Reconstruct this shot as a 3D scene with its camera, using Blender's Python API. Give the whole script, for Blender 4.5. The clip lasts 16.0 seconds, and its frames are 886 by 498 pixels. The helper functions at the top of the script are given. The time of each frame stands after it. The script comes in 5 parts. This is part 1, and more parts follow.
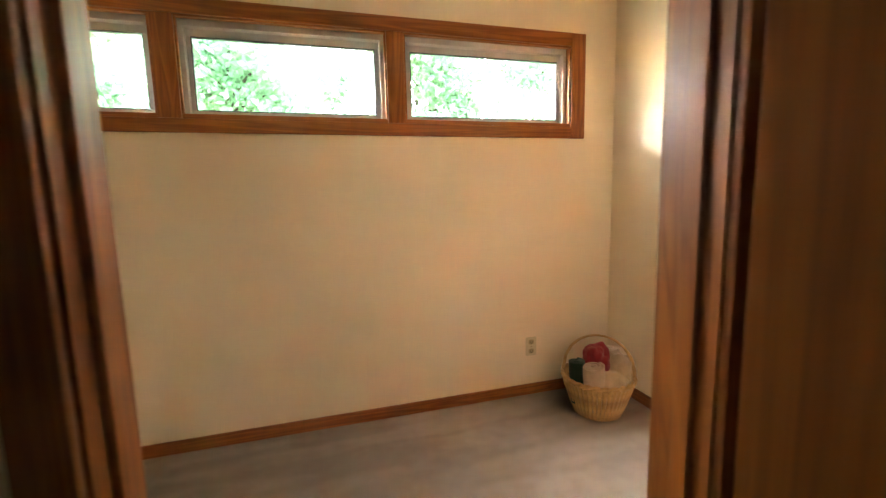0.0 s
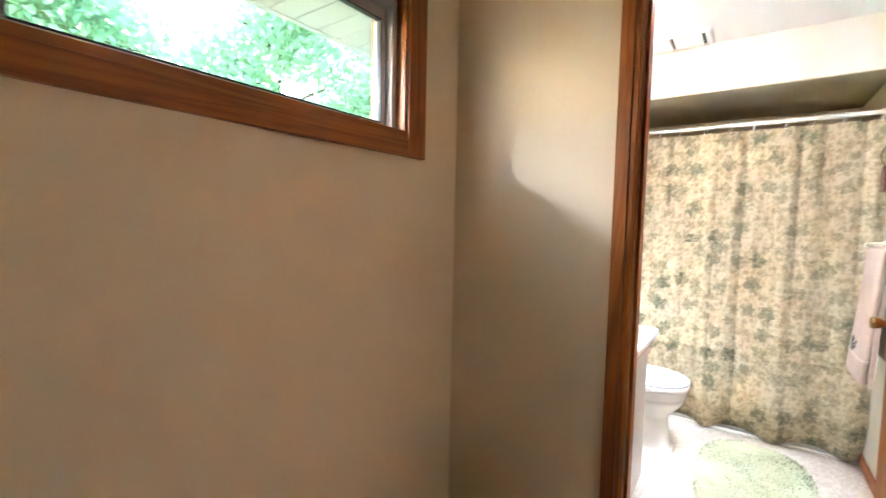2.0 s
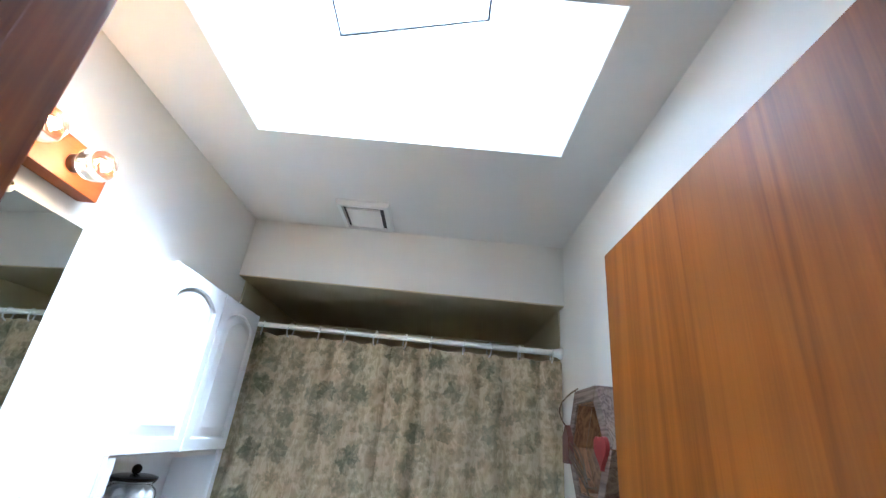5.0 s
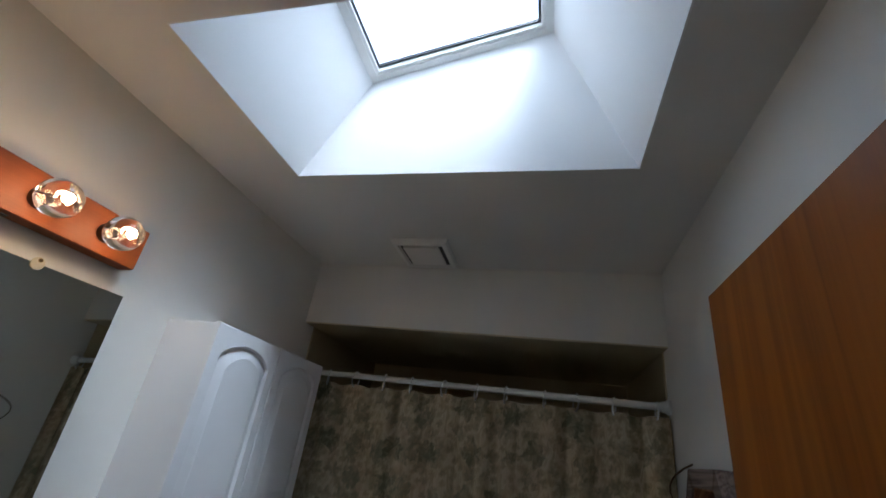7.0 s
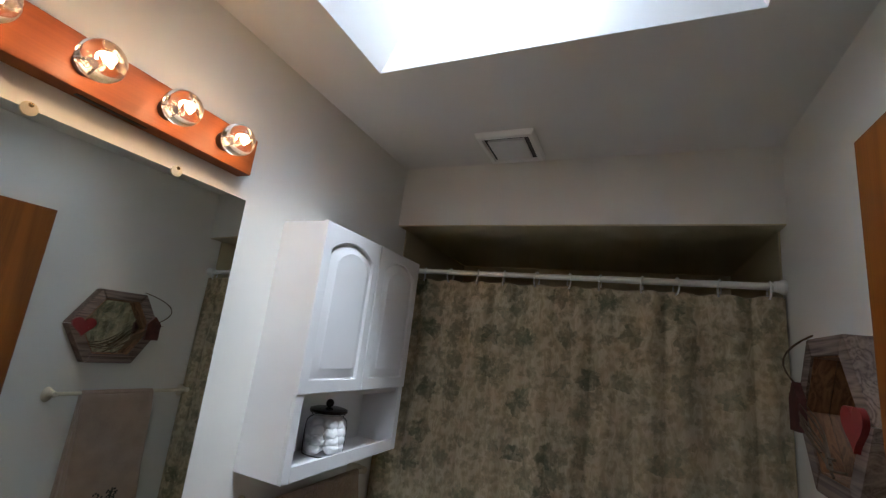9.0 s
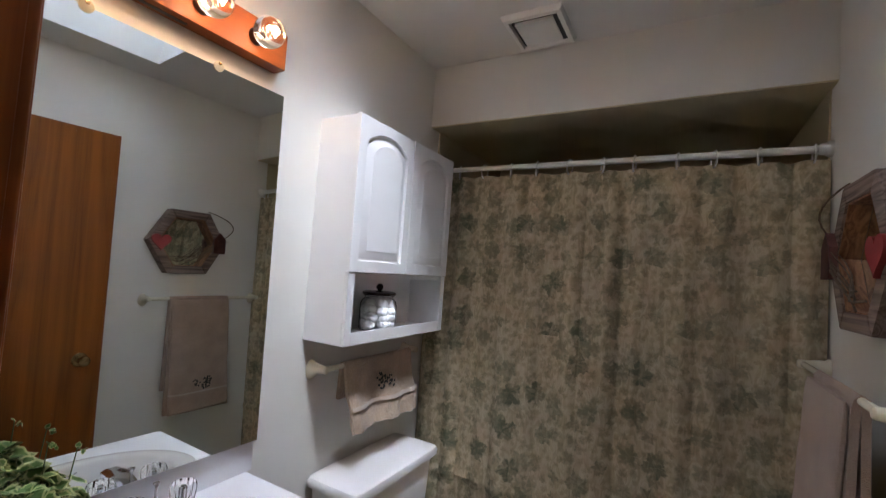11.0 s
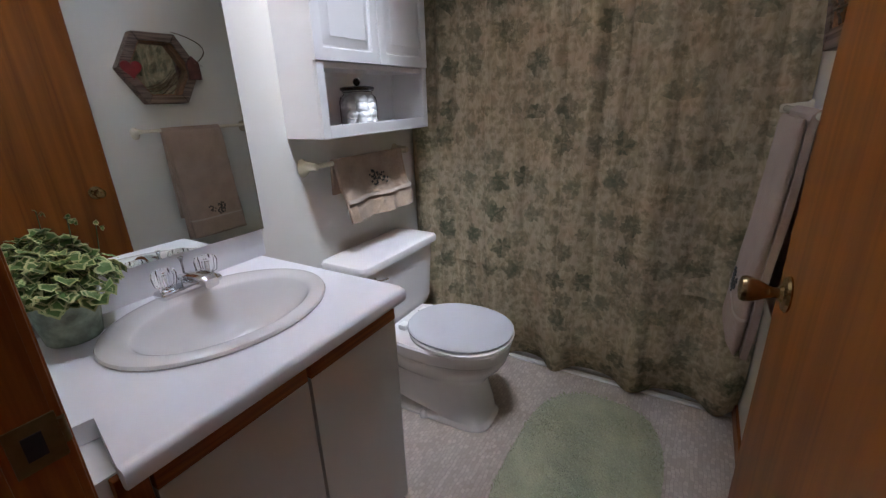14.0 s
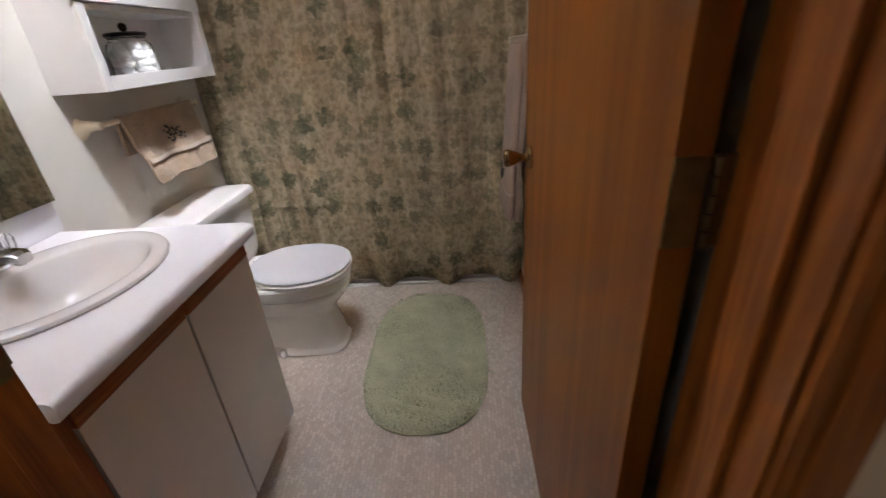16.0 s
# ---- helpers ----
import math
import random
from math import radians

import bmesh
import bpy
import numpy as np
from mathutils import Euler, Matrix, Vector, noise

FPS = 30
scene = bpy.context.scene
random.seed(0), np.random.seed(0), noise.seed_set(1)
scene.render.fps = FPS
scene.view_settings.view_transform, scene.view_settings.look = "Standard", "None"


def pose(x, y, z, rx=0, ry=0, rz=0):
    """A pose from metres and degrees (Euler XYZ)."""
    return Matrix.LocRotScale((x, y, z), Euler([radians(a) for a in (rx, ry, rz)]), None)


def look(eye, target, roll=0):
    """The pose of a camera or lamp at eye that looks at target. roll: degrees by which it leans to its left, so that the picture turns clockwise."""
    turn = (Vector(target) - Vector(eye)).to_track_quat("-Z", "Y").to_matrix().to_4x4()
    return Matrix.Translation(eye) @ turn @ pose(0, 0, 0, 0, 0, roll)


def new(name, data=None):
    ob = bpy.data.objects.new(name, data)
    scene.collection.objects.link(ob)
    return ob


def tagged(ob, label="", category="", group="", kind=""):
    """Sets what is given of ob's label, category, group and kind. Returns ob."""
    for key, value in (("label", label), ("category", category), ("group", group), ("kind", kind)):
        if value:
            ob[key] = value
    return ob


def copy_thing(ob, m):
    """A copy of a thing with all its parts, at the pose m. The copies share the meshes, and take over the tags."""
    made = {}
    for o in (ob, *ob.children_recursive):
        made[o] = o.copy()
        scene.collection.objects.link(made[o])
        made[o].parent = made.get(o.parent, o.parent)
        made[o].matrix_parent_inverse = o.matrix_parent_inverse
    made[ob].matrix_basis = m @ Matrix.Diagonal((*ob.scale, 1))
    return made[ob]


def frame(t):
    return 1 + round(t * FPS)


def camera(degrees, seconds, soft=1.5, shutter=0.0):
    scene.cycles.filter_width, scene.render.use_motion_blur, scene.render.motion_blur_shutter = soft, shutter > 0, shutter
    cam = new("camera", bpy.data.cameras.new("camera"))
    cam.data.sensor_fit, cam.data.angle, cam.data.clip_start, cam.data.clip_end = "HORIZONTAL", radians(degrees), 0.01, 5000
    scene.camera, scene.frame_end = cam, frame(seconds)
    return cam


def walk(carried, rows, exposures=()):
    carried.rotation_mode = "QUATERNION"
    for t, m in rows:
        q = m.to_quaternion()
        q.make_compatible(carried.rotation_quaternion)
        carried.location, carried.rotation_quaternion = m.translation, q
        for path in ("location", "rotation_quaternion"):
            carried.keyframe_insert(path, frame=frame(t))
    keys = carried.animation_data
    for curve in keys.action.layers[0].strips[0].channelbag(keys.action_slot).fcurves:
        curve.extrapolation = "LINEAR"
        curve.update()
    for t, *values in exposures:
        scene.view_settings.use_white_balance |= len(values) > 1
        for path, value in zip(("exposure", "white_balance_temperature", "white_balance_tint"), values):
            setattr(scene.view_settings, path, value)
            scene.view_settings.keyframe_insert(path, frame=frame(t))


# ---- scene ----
cam = camera(91.7, 16.0, 1.2, 0.3)
PATH = [
    (0, (-1.876, -0.725, 1.23), (-1.315, 1.177, 0.969), -1.3),
    (0.5, (-1.839, -0.301, 1.292), (-1.234, 1.579, 0.972), -2.1),
    (1, (-1.794, 0.03, 1.303), (-0.919, 1.804, 1.007), -0.7),
    (1.5, (-1.734, 0.35, 1.309), (-0.42, 1.844, 1.101), 0.8),
    (2, (-1.522, 0.581, 1.319), (0.103, 1.739, 1.186), 1.2),
    (2.5, (-1.276, 0.702, 1.344), (0.563, 1.489, 1.339), 3.3),
    (3, (-1.032, 0.731, 1.377), (0.918, 1.139, 1.547), 5.4),
    (3.5, (-0.777, 0.67, 1.426), (1.197, 0.747, 1.738), 5.2),
    (4, (-0.551, 0.619, 1.458), (1.387, 0.547, 1.946), 4.6),
    (4.5, (-0.387, 0.581, 1.473), (1.499, 0.506, 2.134), 4.7),
    (4.7, (-0.331, 0.569, 1.499), (1.529, 0.521, 2.232), 5.0),
    (6.8, (-0.105, 0.437, 1.692), (1.613, 0.864, 2.622), 7.8),
    (7, (-0.092, 0.433, 1.694), (1.655, 0.921, 2.537), 8.0),
    (7.5, (-0.051, 0.448, 1.672), (1.737, 1.058, 2.327), 7.3),
    (8, (-0.05, 0.481, 1.657), (1.738, 1.183, 2.214), 7.5),
    (10.3, (-0.143, 0.44, 1.507), (1.6, 1.375, 1.802), 5.2),
    (10.5, (-0.139, 0.432, 1.491), (1.608, 1.374, 1.735), 4.7),
    (11, (-0.119, 0.408, 1.452), (1.621, 1.389, 1.549), 4.1),
    (11.5, (-0.091, 0.376, 1.416), (1.63, 1.393, 1.363), 3.6),
    (12, (-0.078, 0.36, 1.391), (1.616, 1.405, 1.196), 2.6),
    (12.5, (-0.076, 0.356, 1.359), (1.607, 1.391, 1.047), 2.2),
    (13, (-0.073, 0.336, 1.329), (1.576, 1.378, 0.885), 1.7),
    (13.5, (-0.082, 0.292, 1.31), (1.539, 1.321, 0.75), -0.1),
    (14, (-0.113, 0.284, 1.296), (1.51, 1.251, 0.64), -2.0),
    (14.5, (-0.158, 0.309, 1.287), (1.49, 1.174, 0.556), -2.9),
    (15, (-0.211, 0.338, 1.276), (1.503, 1.003, 0.491), -3.1),
    (15.5, (-0.283, 0.339, 1.275), (1.483, 0.754, 0.433), -3.9),
    (16, (-0.388, 0.298, 1.264), (1.404, 0.411, 0.383), -4.3),
]
EXPOSURES = [(0.0, 5.92, 6900, 9), (0.5, 5.55, 6950, 11), (1.5, 5.12, 6450, 10), (2.5, 4.65, 5700, 10), (3.0, 4.38, 5400, 9), (3.5, 4.0, 5150, 8), (4.5, 3.6, 5150, 6), (7.0, 0.6, 5600, 9),
             (8.2, 0.95, 5850, 10), (10.5, 1.7, 6200, 16), (12.5, 1.68, 6000, 19), (14.5, 1.93, 6250, 19), (16.0, 2.25, 6850, 20)]
walk(cam, [(t, look(eye, target, roll)) for t, eye, target, roll in PATH], EXPOSURES)

# ---- daylight and lamps ----
BULB_WATTS = 0.06
world = bpy.data.worlds.new("sky")
scene.world = world
world.use_nodes = True
wn = world.node_tree.nodes
sky = wn.new("ShaderNodeTexSky")
sky.sky_type, sky.sun_disc = 'NISHITA', False
sky.sun_elevation, sky.sun_rotation = radians(20), radians(-53)
sky.air_density, sky.dust_density, sky.ozone_density = 1.0, 0.3, 1.0
wn["Background"].inputs[1].default_value = 0.15
world.node_tree.links.new(sky.outputs[0], wn["Background"].inputs[0])

sun = new("sun", bpy.data.lights.new("sun", 'SUN'))
sun.data.energy, sun.data.angle, sun.data.color = 0.034, radians(6), (0.82, 0.90, 1.0)
sun.matrix_world = look((-8, 7.4, 4.9), (-0.5, 1.6, 1.7))

# daylight in the opening of the skylight
lamp = bpy.data.lights.new("skylight_daylight", 'AREA')
lamp.shape, lamp.size, lamp.size_y, lamp.energy, lamp.color = 'RECTANGLE', 3.8, 3.8, 118.0, (0.78, 0.89, 1.0)
lamp.spread = radians(140)
skylamp = new("skylight_daylight", lamp)
skylamp.matrix_world = look((0.85, 0.6, 4.05), (0.89, 1.0, 3.133))

# the brighter part of the sky overhead, seen through the same skylight
bright = bpy.data.lights.new("bright_cloud", 'AREA')
bright.shape, bright.size, bright.energy, bright.color = 'DISK', 0.45, 3.2, (0.86, 0.93, 1.0)
bright.spread = radians(64)
cloud = new("bright_cloud", bright)
cloud.matrix_world = look((0.25, 0.35, 4.0), (1.2, 1.3, 1.3))

# area lamp added behind the northern trees as extra sky, to brighten the hall
north_fill = bpy.data.lights.new("north_fill_light", 'AREA')
north_fill.shape, north_fill.size, north_fill.size_y, north_fill.energy, north_fill.color = 'RECTANGLE', 46.0, 18.0, 6500.0, (0.93, 0.97, 1.0)
north = new("north_fill_light", north_fill)
north.matrix_world = look((-2.0, 30.0, 9.5), (-2.0, 1.5, 1.8))

# ---- materials ----
def material(name, colour, rough=0.5, metal=0.0, ior=1.5):
    m = bpy.data.materials.new(name)
    m.use_nodes = True
    b = m.node_tree.nodes["Principled BSDF"]
    b.inputs["Base Color"].default_value = (*colour, 1)
    b.inputs["Roughness"].default_value = rough
    b.inputs["Metallic"].default_value = metal
    b.inputs["IOR"].default_value = ior
    return m, m.node_tree, b


def node(tree, kind, **values):
    n = tree.nodes.new(kind)
    for key, value in values.items():
        n.inputs[key.replace("_", " ")].default_value = value
    return n


def coords(tree, scale=(1, 1, 1), source="Object"):
    tc, mp = tree.nodes.new("ShaderNodeTexCoord"), tree.nodes.new("ShaderNodeMapping")
    mp.inputs["Scale"].default_value = scale
    tree.links.new(tc.outputs[source], mp.inputs["Vector"])
    return mp.outputs["Vector"]


def ramp(tree, factor, stops):
    r = tree.nodes.new("ShaderNodeValToRGB")
    e = r.color_ramp.elements
    while len(e) < len(stops):
        e.new(0.5)
    for el, (p, c) in zip(e, stops):
        el.position, el.color = p, (*c, 1)
    tree.links.new(factor, r.inputs["Fac"])
    return r.outputs["Color"]


def bump(tree, b, height, strength, distance):
    n = tree.nodes.new("ShaderNodeBump")
    n.inputs["Strength"].default_value, n.inputs["Distance"].default_value = strength, distance
    tree.links.new(height, n.inputs["Height"])
    tree.links.new(n.outputs["Normal"], b.inputs["Normal"])


def mottled(name, colour, rough=0.6, spread=0.06, scale=3.0, fine=200.0, relief=0.0006, strength=0.3, metal=0.0):
    """A plain coat with faint blotches and a fine grain."""
    m, t, b = material(name, colour, rough, metal)
    v = coords(t)
    n = node(t, "ShaderNodeTexNoise", Scale=scale, Detail=4.0)
    t.links.new(v, n.inputs["Vector"])
    lo, hi = [c * (1 - spread) for c in colour], [min(1, c * (1 + spread)) for c in colour]
    t.links.new(ramp(t, n.outputs["Fac"], [(0.3, lo), (0.7, hi)]), b.inputs["Base Color"])
    f = node(t, "ShaderNodeTexNoise", Scale=fine, Detail=2.0)
    t.links.new(v, f.inputs["Vector"])
    bump(t, b, f.outputs["Fac"], strength, relief)
    return m


def wood(name, axis, dark, light, rough=0.44, cut=26.0, rings=15.0, stretch=0.055):
    """Varnished oak whose grain runs along axis."""
    m, t, b = material(name, light, rough)
    s = [cut] * 3
    s[axis] = cut * stretch
    v = coords(t, s)
    big = node(t, "ShaderNodeTexNoise", Scale=0.45, Detail=3.0, Distortion=0.9)
    t.links.new(v, big.inputs["Vector"])
    mul = t.nodes.new("ShaderNodeMath"); mul.operation = 'MULTIPLY'; mul.inputs[1].default_value = rings
    t.links.new(big.outputs["Fac"], mul.inputs[0])
    fr = t.nodes.new("ShaderNodeMath"); fr.operation = 'PINGPONG'; fr.inputs[1].default_value = 1.0
    t.links.new(mul.outputs[0], fr.inputs[0])
    s2 = [260.0] * 3
    s2[axis] = 6.0
    pores = node(t, "ShaderNodeTexNoise", Scale=1.0, Detail=2.0)
    t.links.new(coords(t, s2), pores.inputs["Vector"])
    mix = t.nodes.new("ShaderNodeMath"); mix.operation = 'MULTIPLY_ADD'; mix.inputs[1].default_value = 0.6
    t.links.new(pores.outputs["Fac"], mix.inputs[0])
    half = t.nodes.new("ShaderNodeMath"); half.operation = 'MULTIPLY'; half.inputs[1].default_value = 0.55
    t.links.new(fr.outputs[0], half.inputs[0])
    t.links.new(half.outputs[0], mix.inputs[2])
    mid = [(a + c) / 2 for a, c in zip(dark, light)]
    t.links.new(ramp(t, mix.outputs[0], [(0.2, dark), (0.5, mid), (0.85, light)]), b.inputs["Base Color"])
    b.inputs["Coat Weight"].default_value = 0.06
    b.inputs["Specular IOR Level"].default_value = 0.38
    b.inputs["Coat Roughness"].default_value = 0.2
    bump(t, b, mix.outputs[0], 0.12, 0.0006)
    return m


def cloth(name, colour, scale=260.0, relief=0.003, spread=0.18):
    m, t, b = material(name, colour, 0.95)
    b.inputs["Sheen Weight"].default_value = 0.25
    v = coords(t)
    n = node(t, "ShaderNodeTexNoise", Scale=scale, Detail=3.0)
    w = node(t, "ShaderNodeTexNoise", Scale=14.0, Detail=3.0)
    for q in (n, w):
        t.links.new(v, q.inputs["Vector"])
    a = t.nodes.new("ShaderNodeMath"); a.operation = 'MULTIPLY_ADD'; a.inputs[1].default_value = 0.5
    t.links.new(n.outputs["Fac"], a.inputs[0])
    h = t.nodes.new("ShaderNodeMath"); h.operation = 'MULTIPLY'; h.inputs[1].default_value = 0.5
    t.links.new(w.outputs["Fac"], h.inputs[0]); t.links.new(h.outputs[0], a.inputs[2])
    lo, hi = [c * (1 - spread) for c in colour], [min(1, c * (1 + spread)) for c in colour]
    t.links.new(ramp(t, a.outputs[0], [(0.35, lo), (0.65, hi)]), b.inputs["Base Color"])
    bump(t, b, n.outputs["Fac"], 0.8, relief)
    return m


def glass(name, colour=(1, 1, 1), rough=0.0, ior=1.45):
    m, t, b = material(name, colour, rough, 0.0, ior)
    b.inputs["Transmission Weight"].default_value = 1.0
    return m


M_HALLWALL = mottled("warm_cream_paint", (0.82, 0.66, 0.48), 0.5, 0.012, 1.2, 160.0, 0.0007, 0.25)
M_WALL = mottled("cream_wall_paint", (0.75, 0.725, 0.665), 0.55, 0.03, 1.2, 160.0, 0.0007, 0.25)
M_CEIL = mottled("white_ceiling_paint", (0.74, 0.72, 0.68), 0.8, 0.03, 1.5, 120.0, 0.001, 0.3)
M_SHAFT = mottled("white_shaft_paint", (0.80, 0.80, 0.79), 0.8, 0.02, 2.0, 120.0, 0.0008, 0.2)
OAK_D, OAK_L = (0.20, 0.052, 0.007), (0.37, 0.112, 0.017)
M_OAK_X = wood("oak_along_x", 0, OAK_D, OAK_L)
M_OAK_Y = wood("oak_along_y", 1, OAK_D, OAK_L)
M_OAK_Z = wood("oak_upright", 2, OAK_D, OAK_L)
M_DOOR = wood("oak_veneer", 2, (0.172, 0.047, 0.0055), (0.28, 0.086, 0.0095), 0.42, 15.0, 10.0, 0.05)
M_BAR = wood("red_brown_oak", 0, (0.17, 0.038, 0.006), (0.25, 0.062, 0.010), 0.5, 18.0, 6.0, 0.12)
for m_ in (M_DOOR, M_BAR):
    m_.node_tree.nodes["Principled BSDF"].inputs["Coat Weight"].default_value = 0.04
    m_.node_tree.nodes["Principled BSDF"].inputs["Specular IOR Level"].default_value = 0.28
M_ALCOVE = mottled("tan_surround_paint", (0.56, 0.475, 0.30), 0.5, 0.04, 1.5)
M_VINYL = mottled("taupe_window_vinyl", (0.50, 0.465, 0.455), 0.4, 0.03)
M_GASKET = mottled("dark_gasket", (0.03, 0.03, 0.035), 0.5, 0.1)
M_PANE = glass("window_glass")
M_CARPET = cloth("beige_carpet", (0.30, 0.212, 0.155), 420.0, 0.006, 0.16)
ct = M_CARPET.node_tree                      # strokes left by a vacuum cleaner
cb = ct.nodes["Principled BSDF"]
under = cb.inputs["Base Color"].links[0].from_socket
mp_ = ct.nodes.new("ShaderNodeMapping")
mp_.inputs["Rotation"].default_value, mp_.inputs["Scale"].default_value = (0, 0, 0.6), (1.2, 7.0, 1.0)
ct.links.new(ct.nodes["Texture Coordinate"].outputs["Object"], mp_.inputs["Vector"])
stroke = node(ct, "ShaderNodeTexNoise", Scale=1.0, Detail=1.0)
ct.links.new(mp_.outputs[0], stroke.inputs["Vector"])
shade = ramp(ct, stroke.outputs["Fac"], [(0.42, (0.84, 0.84, 0.84)), (0.58, (1.1, 1.1, 1.1))])
mx_ = ct.nodes.new("ShaderNodeMix"); mx_.data_type = 'RGBA'; mx_.blend_type = 'MULTIPLY'; mx_.inputs[0].default_value = 1.0
ct.links.new(under, mx_.inputs[6]); ct.links.new(shade, mx_.inputs[7]); ct.links.new(mx_.outputs[2], cb.inputs["Base Color"])
M_LAMINATE = mottled("white_laminate", (0.83, 0.825, 0.84), 0.28, 0.015, 6.0, 300.0, 0.0002, 0.15)
M_CABINET = mottled("white_cabinet_lacquer", (0.80, 0.79, 0.78), 0.35, 0.015, 6.0, 200.0, 0.0002, 0.15)
M_DOORWHITE = mottled("off_white_melamine", (0.72, 0.69, 0.66), 0.42, 0.02, 5.0, 260.0, 0.0002, 0.15)
M_PORCELAIN = mottled("white_porcelain", (0.80, 0.78, 0.755), 0.12, 0.01, 4.0, 20.0, 0.0004, 0.05)
M_BONE = mottled("bone_porcelain", (0.68, 0.655, 0.63), 0.12, 0.015, 4.0, 20.0, 0.0004, 0.05)
M_IVORY = mottled("ivory_ceramic", (0.76, 0.70, 0.54), 0.2, 0.02, 8.0, 20.0, 0.0003, 0.05)
M_PLASTIC = mottled("white_plastic", (0.80, 0.79, 0.76), 0.4, 0.02)
M_CHROME = mottled("chrome", (0.72, 0.73, 0.75), 0.08, 0.02, 20.0, 60.0, 0.0001, 0.05, 1.0)
M_BRASS = mottled("aged_brass", (0.36, 0.25, 0.115), 0.24, 0.12, 30.0, 80.0, 0.0002, 0.1, 1.0)
M_DARKBRASS = mottled("tarnished_brass", (0.22, 0.16, 0.08), 0.4, 0.2, 40.0, 90.0, 0.0003, 0.2, 1.0)
M_MIRROR, _, _ = material("mirror_silver", (0.80, 0.84, 0.82), 0.015, 1.0)
M_ACRYLIC = glass("clear_acrylic", (1, 1, 1), 0.02, 1.17)
M_BULBGLASS = glass("clear_bulb_glass", (1, 0.99, 0.97), 0.0, 1.45)
M_JARGLASS = glass("clear_jar_glass", (0.99, 1, 1), 0.0, 1.12)
M_COTTON = cloth("cotton_wool", (0.85, 0.84, 0.83), 90.0, 0.004, 0.05)
M_LID = mottled("black_lacquer_wood", (0.02, 0.014, 0.012), 0.25, 0.2)
M_TOWEL = cloth("mauve_taupe_terry", (0.41, 0.29, 0.215), 330.0, 0.006, 0.15)
M_HANDTOWEL = cloth("tan_terry", (0.47, 0.34, 0.235), 210.0, 0.013, 0.26)
M_EMBROIDERY = cloth("dark_green_thread", (0.03, 0.032, 0.022), 400.0, 0.002)
M_BAND = cloth("pale_woven_band", (0.52, 0.42, 0.33), 400.0, 0.002)
M_RUG = cloth("sage_green_shag", (0.43, 0.445, 0.285), 150.0, 0.008, 0.16)
M_WICKER = mottled("honey_wicker", (0.50, 0.29, 0.105), 0.5, 0.25, 25.0, 140.0, 0.001, 0.5)
M_CRIMSON = cloth("crimson_terry", (0.27, 0.012, 0.022), 300.0, 0.005)
M_GREENCLOTH = cloth("bottle_green_terry", (0.012, 0.055, 0.030), 300.0, 0.005)
M_BEIGECLOTH = cloth("beige_terry", (0.46, 0.34, 0.22), 300.0, 0.005)
M_CREAMCLOTH = cloth("cream_terry", (0.62, 0.50, 0.35), 300.0, 0.005)
M_BARN = wood("weathered_barn_wood", 0, (0.085, 0.055, 0.040), (0.25, 0.178, 0.138), 0.85, 40.0)
M_RAWPINE = wood("raw_brown_pine", 2, (0.13, 0.05, 0.02), (0.30, 0.14, 0.06), 0.7, 30.0)
M_HEART = mottled("red_painted_wood", (0.24, 0.018, 0.015), 0.6, 0.2, 20.0)
M_TWIG = mottled("dry_twig", (0.12, 0.075, 0.04), 0.8, 0.3, 60.0)
M_SEATLID = mottled("pale_grey_seat_plastic", (0.60, 0.61, 0.63), 0.25, 0.01)
M_RUSTRED = mottled("rusty_brown_tin", (0.10, 0.030, 0.022), 0.5, 0.3, 30.0)
M_POT = mottled("weathered_zinc", (0.30, 0.36, 0.28), 0.5, 0.45, 30.0, 120.0, 0.0006, 0.3, 0.12)
M_SOCKET = mottled("dark_brown_bakelite", (0.05, 0.018, 0.008), 0.35, 0.2, 30.0)
M_SOIL = mottled("potting_soil", (0.03, 0.02, 0.014), 0.95, 0.4, 60.0, 90.0, 0.004, 1.0)
M_OUTLET = mottled("ivory_plastic", (0.62, 0.52, 0.34), 0.4, 0.03)
M_OUTLETFACE = mottled("tan_plastic", (0.40, 0.31, 0.17), 0.45, 0.05)
M_TUB = mottled("white_enamel", (0.80, 0.79, 0.77), 0.15, 0.01)
M_SOFFIT = mottled("white_aluminium_soffit", (0.45, 0.45, 0.47), 0.5, 0.03)
M_GRASS = mottled("lawn", (0.07, 0.12, 0.03), 0.95, 0.35, 1.2, 60.0, 0.02, 1.0)
M_BARK = mottled("bark", (0.10, 0.075, 0.055), 0.95, 0.35, 9.0, 40.0, 0.02, 1.0)
M_SIDING = mottled("pale_siding", (0.62, 0.60, 0.55), 0.6, 0.05)


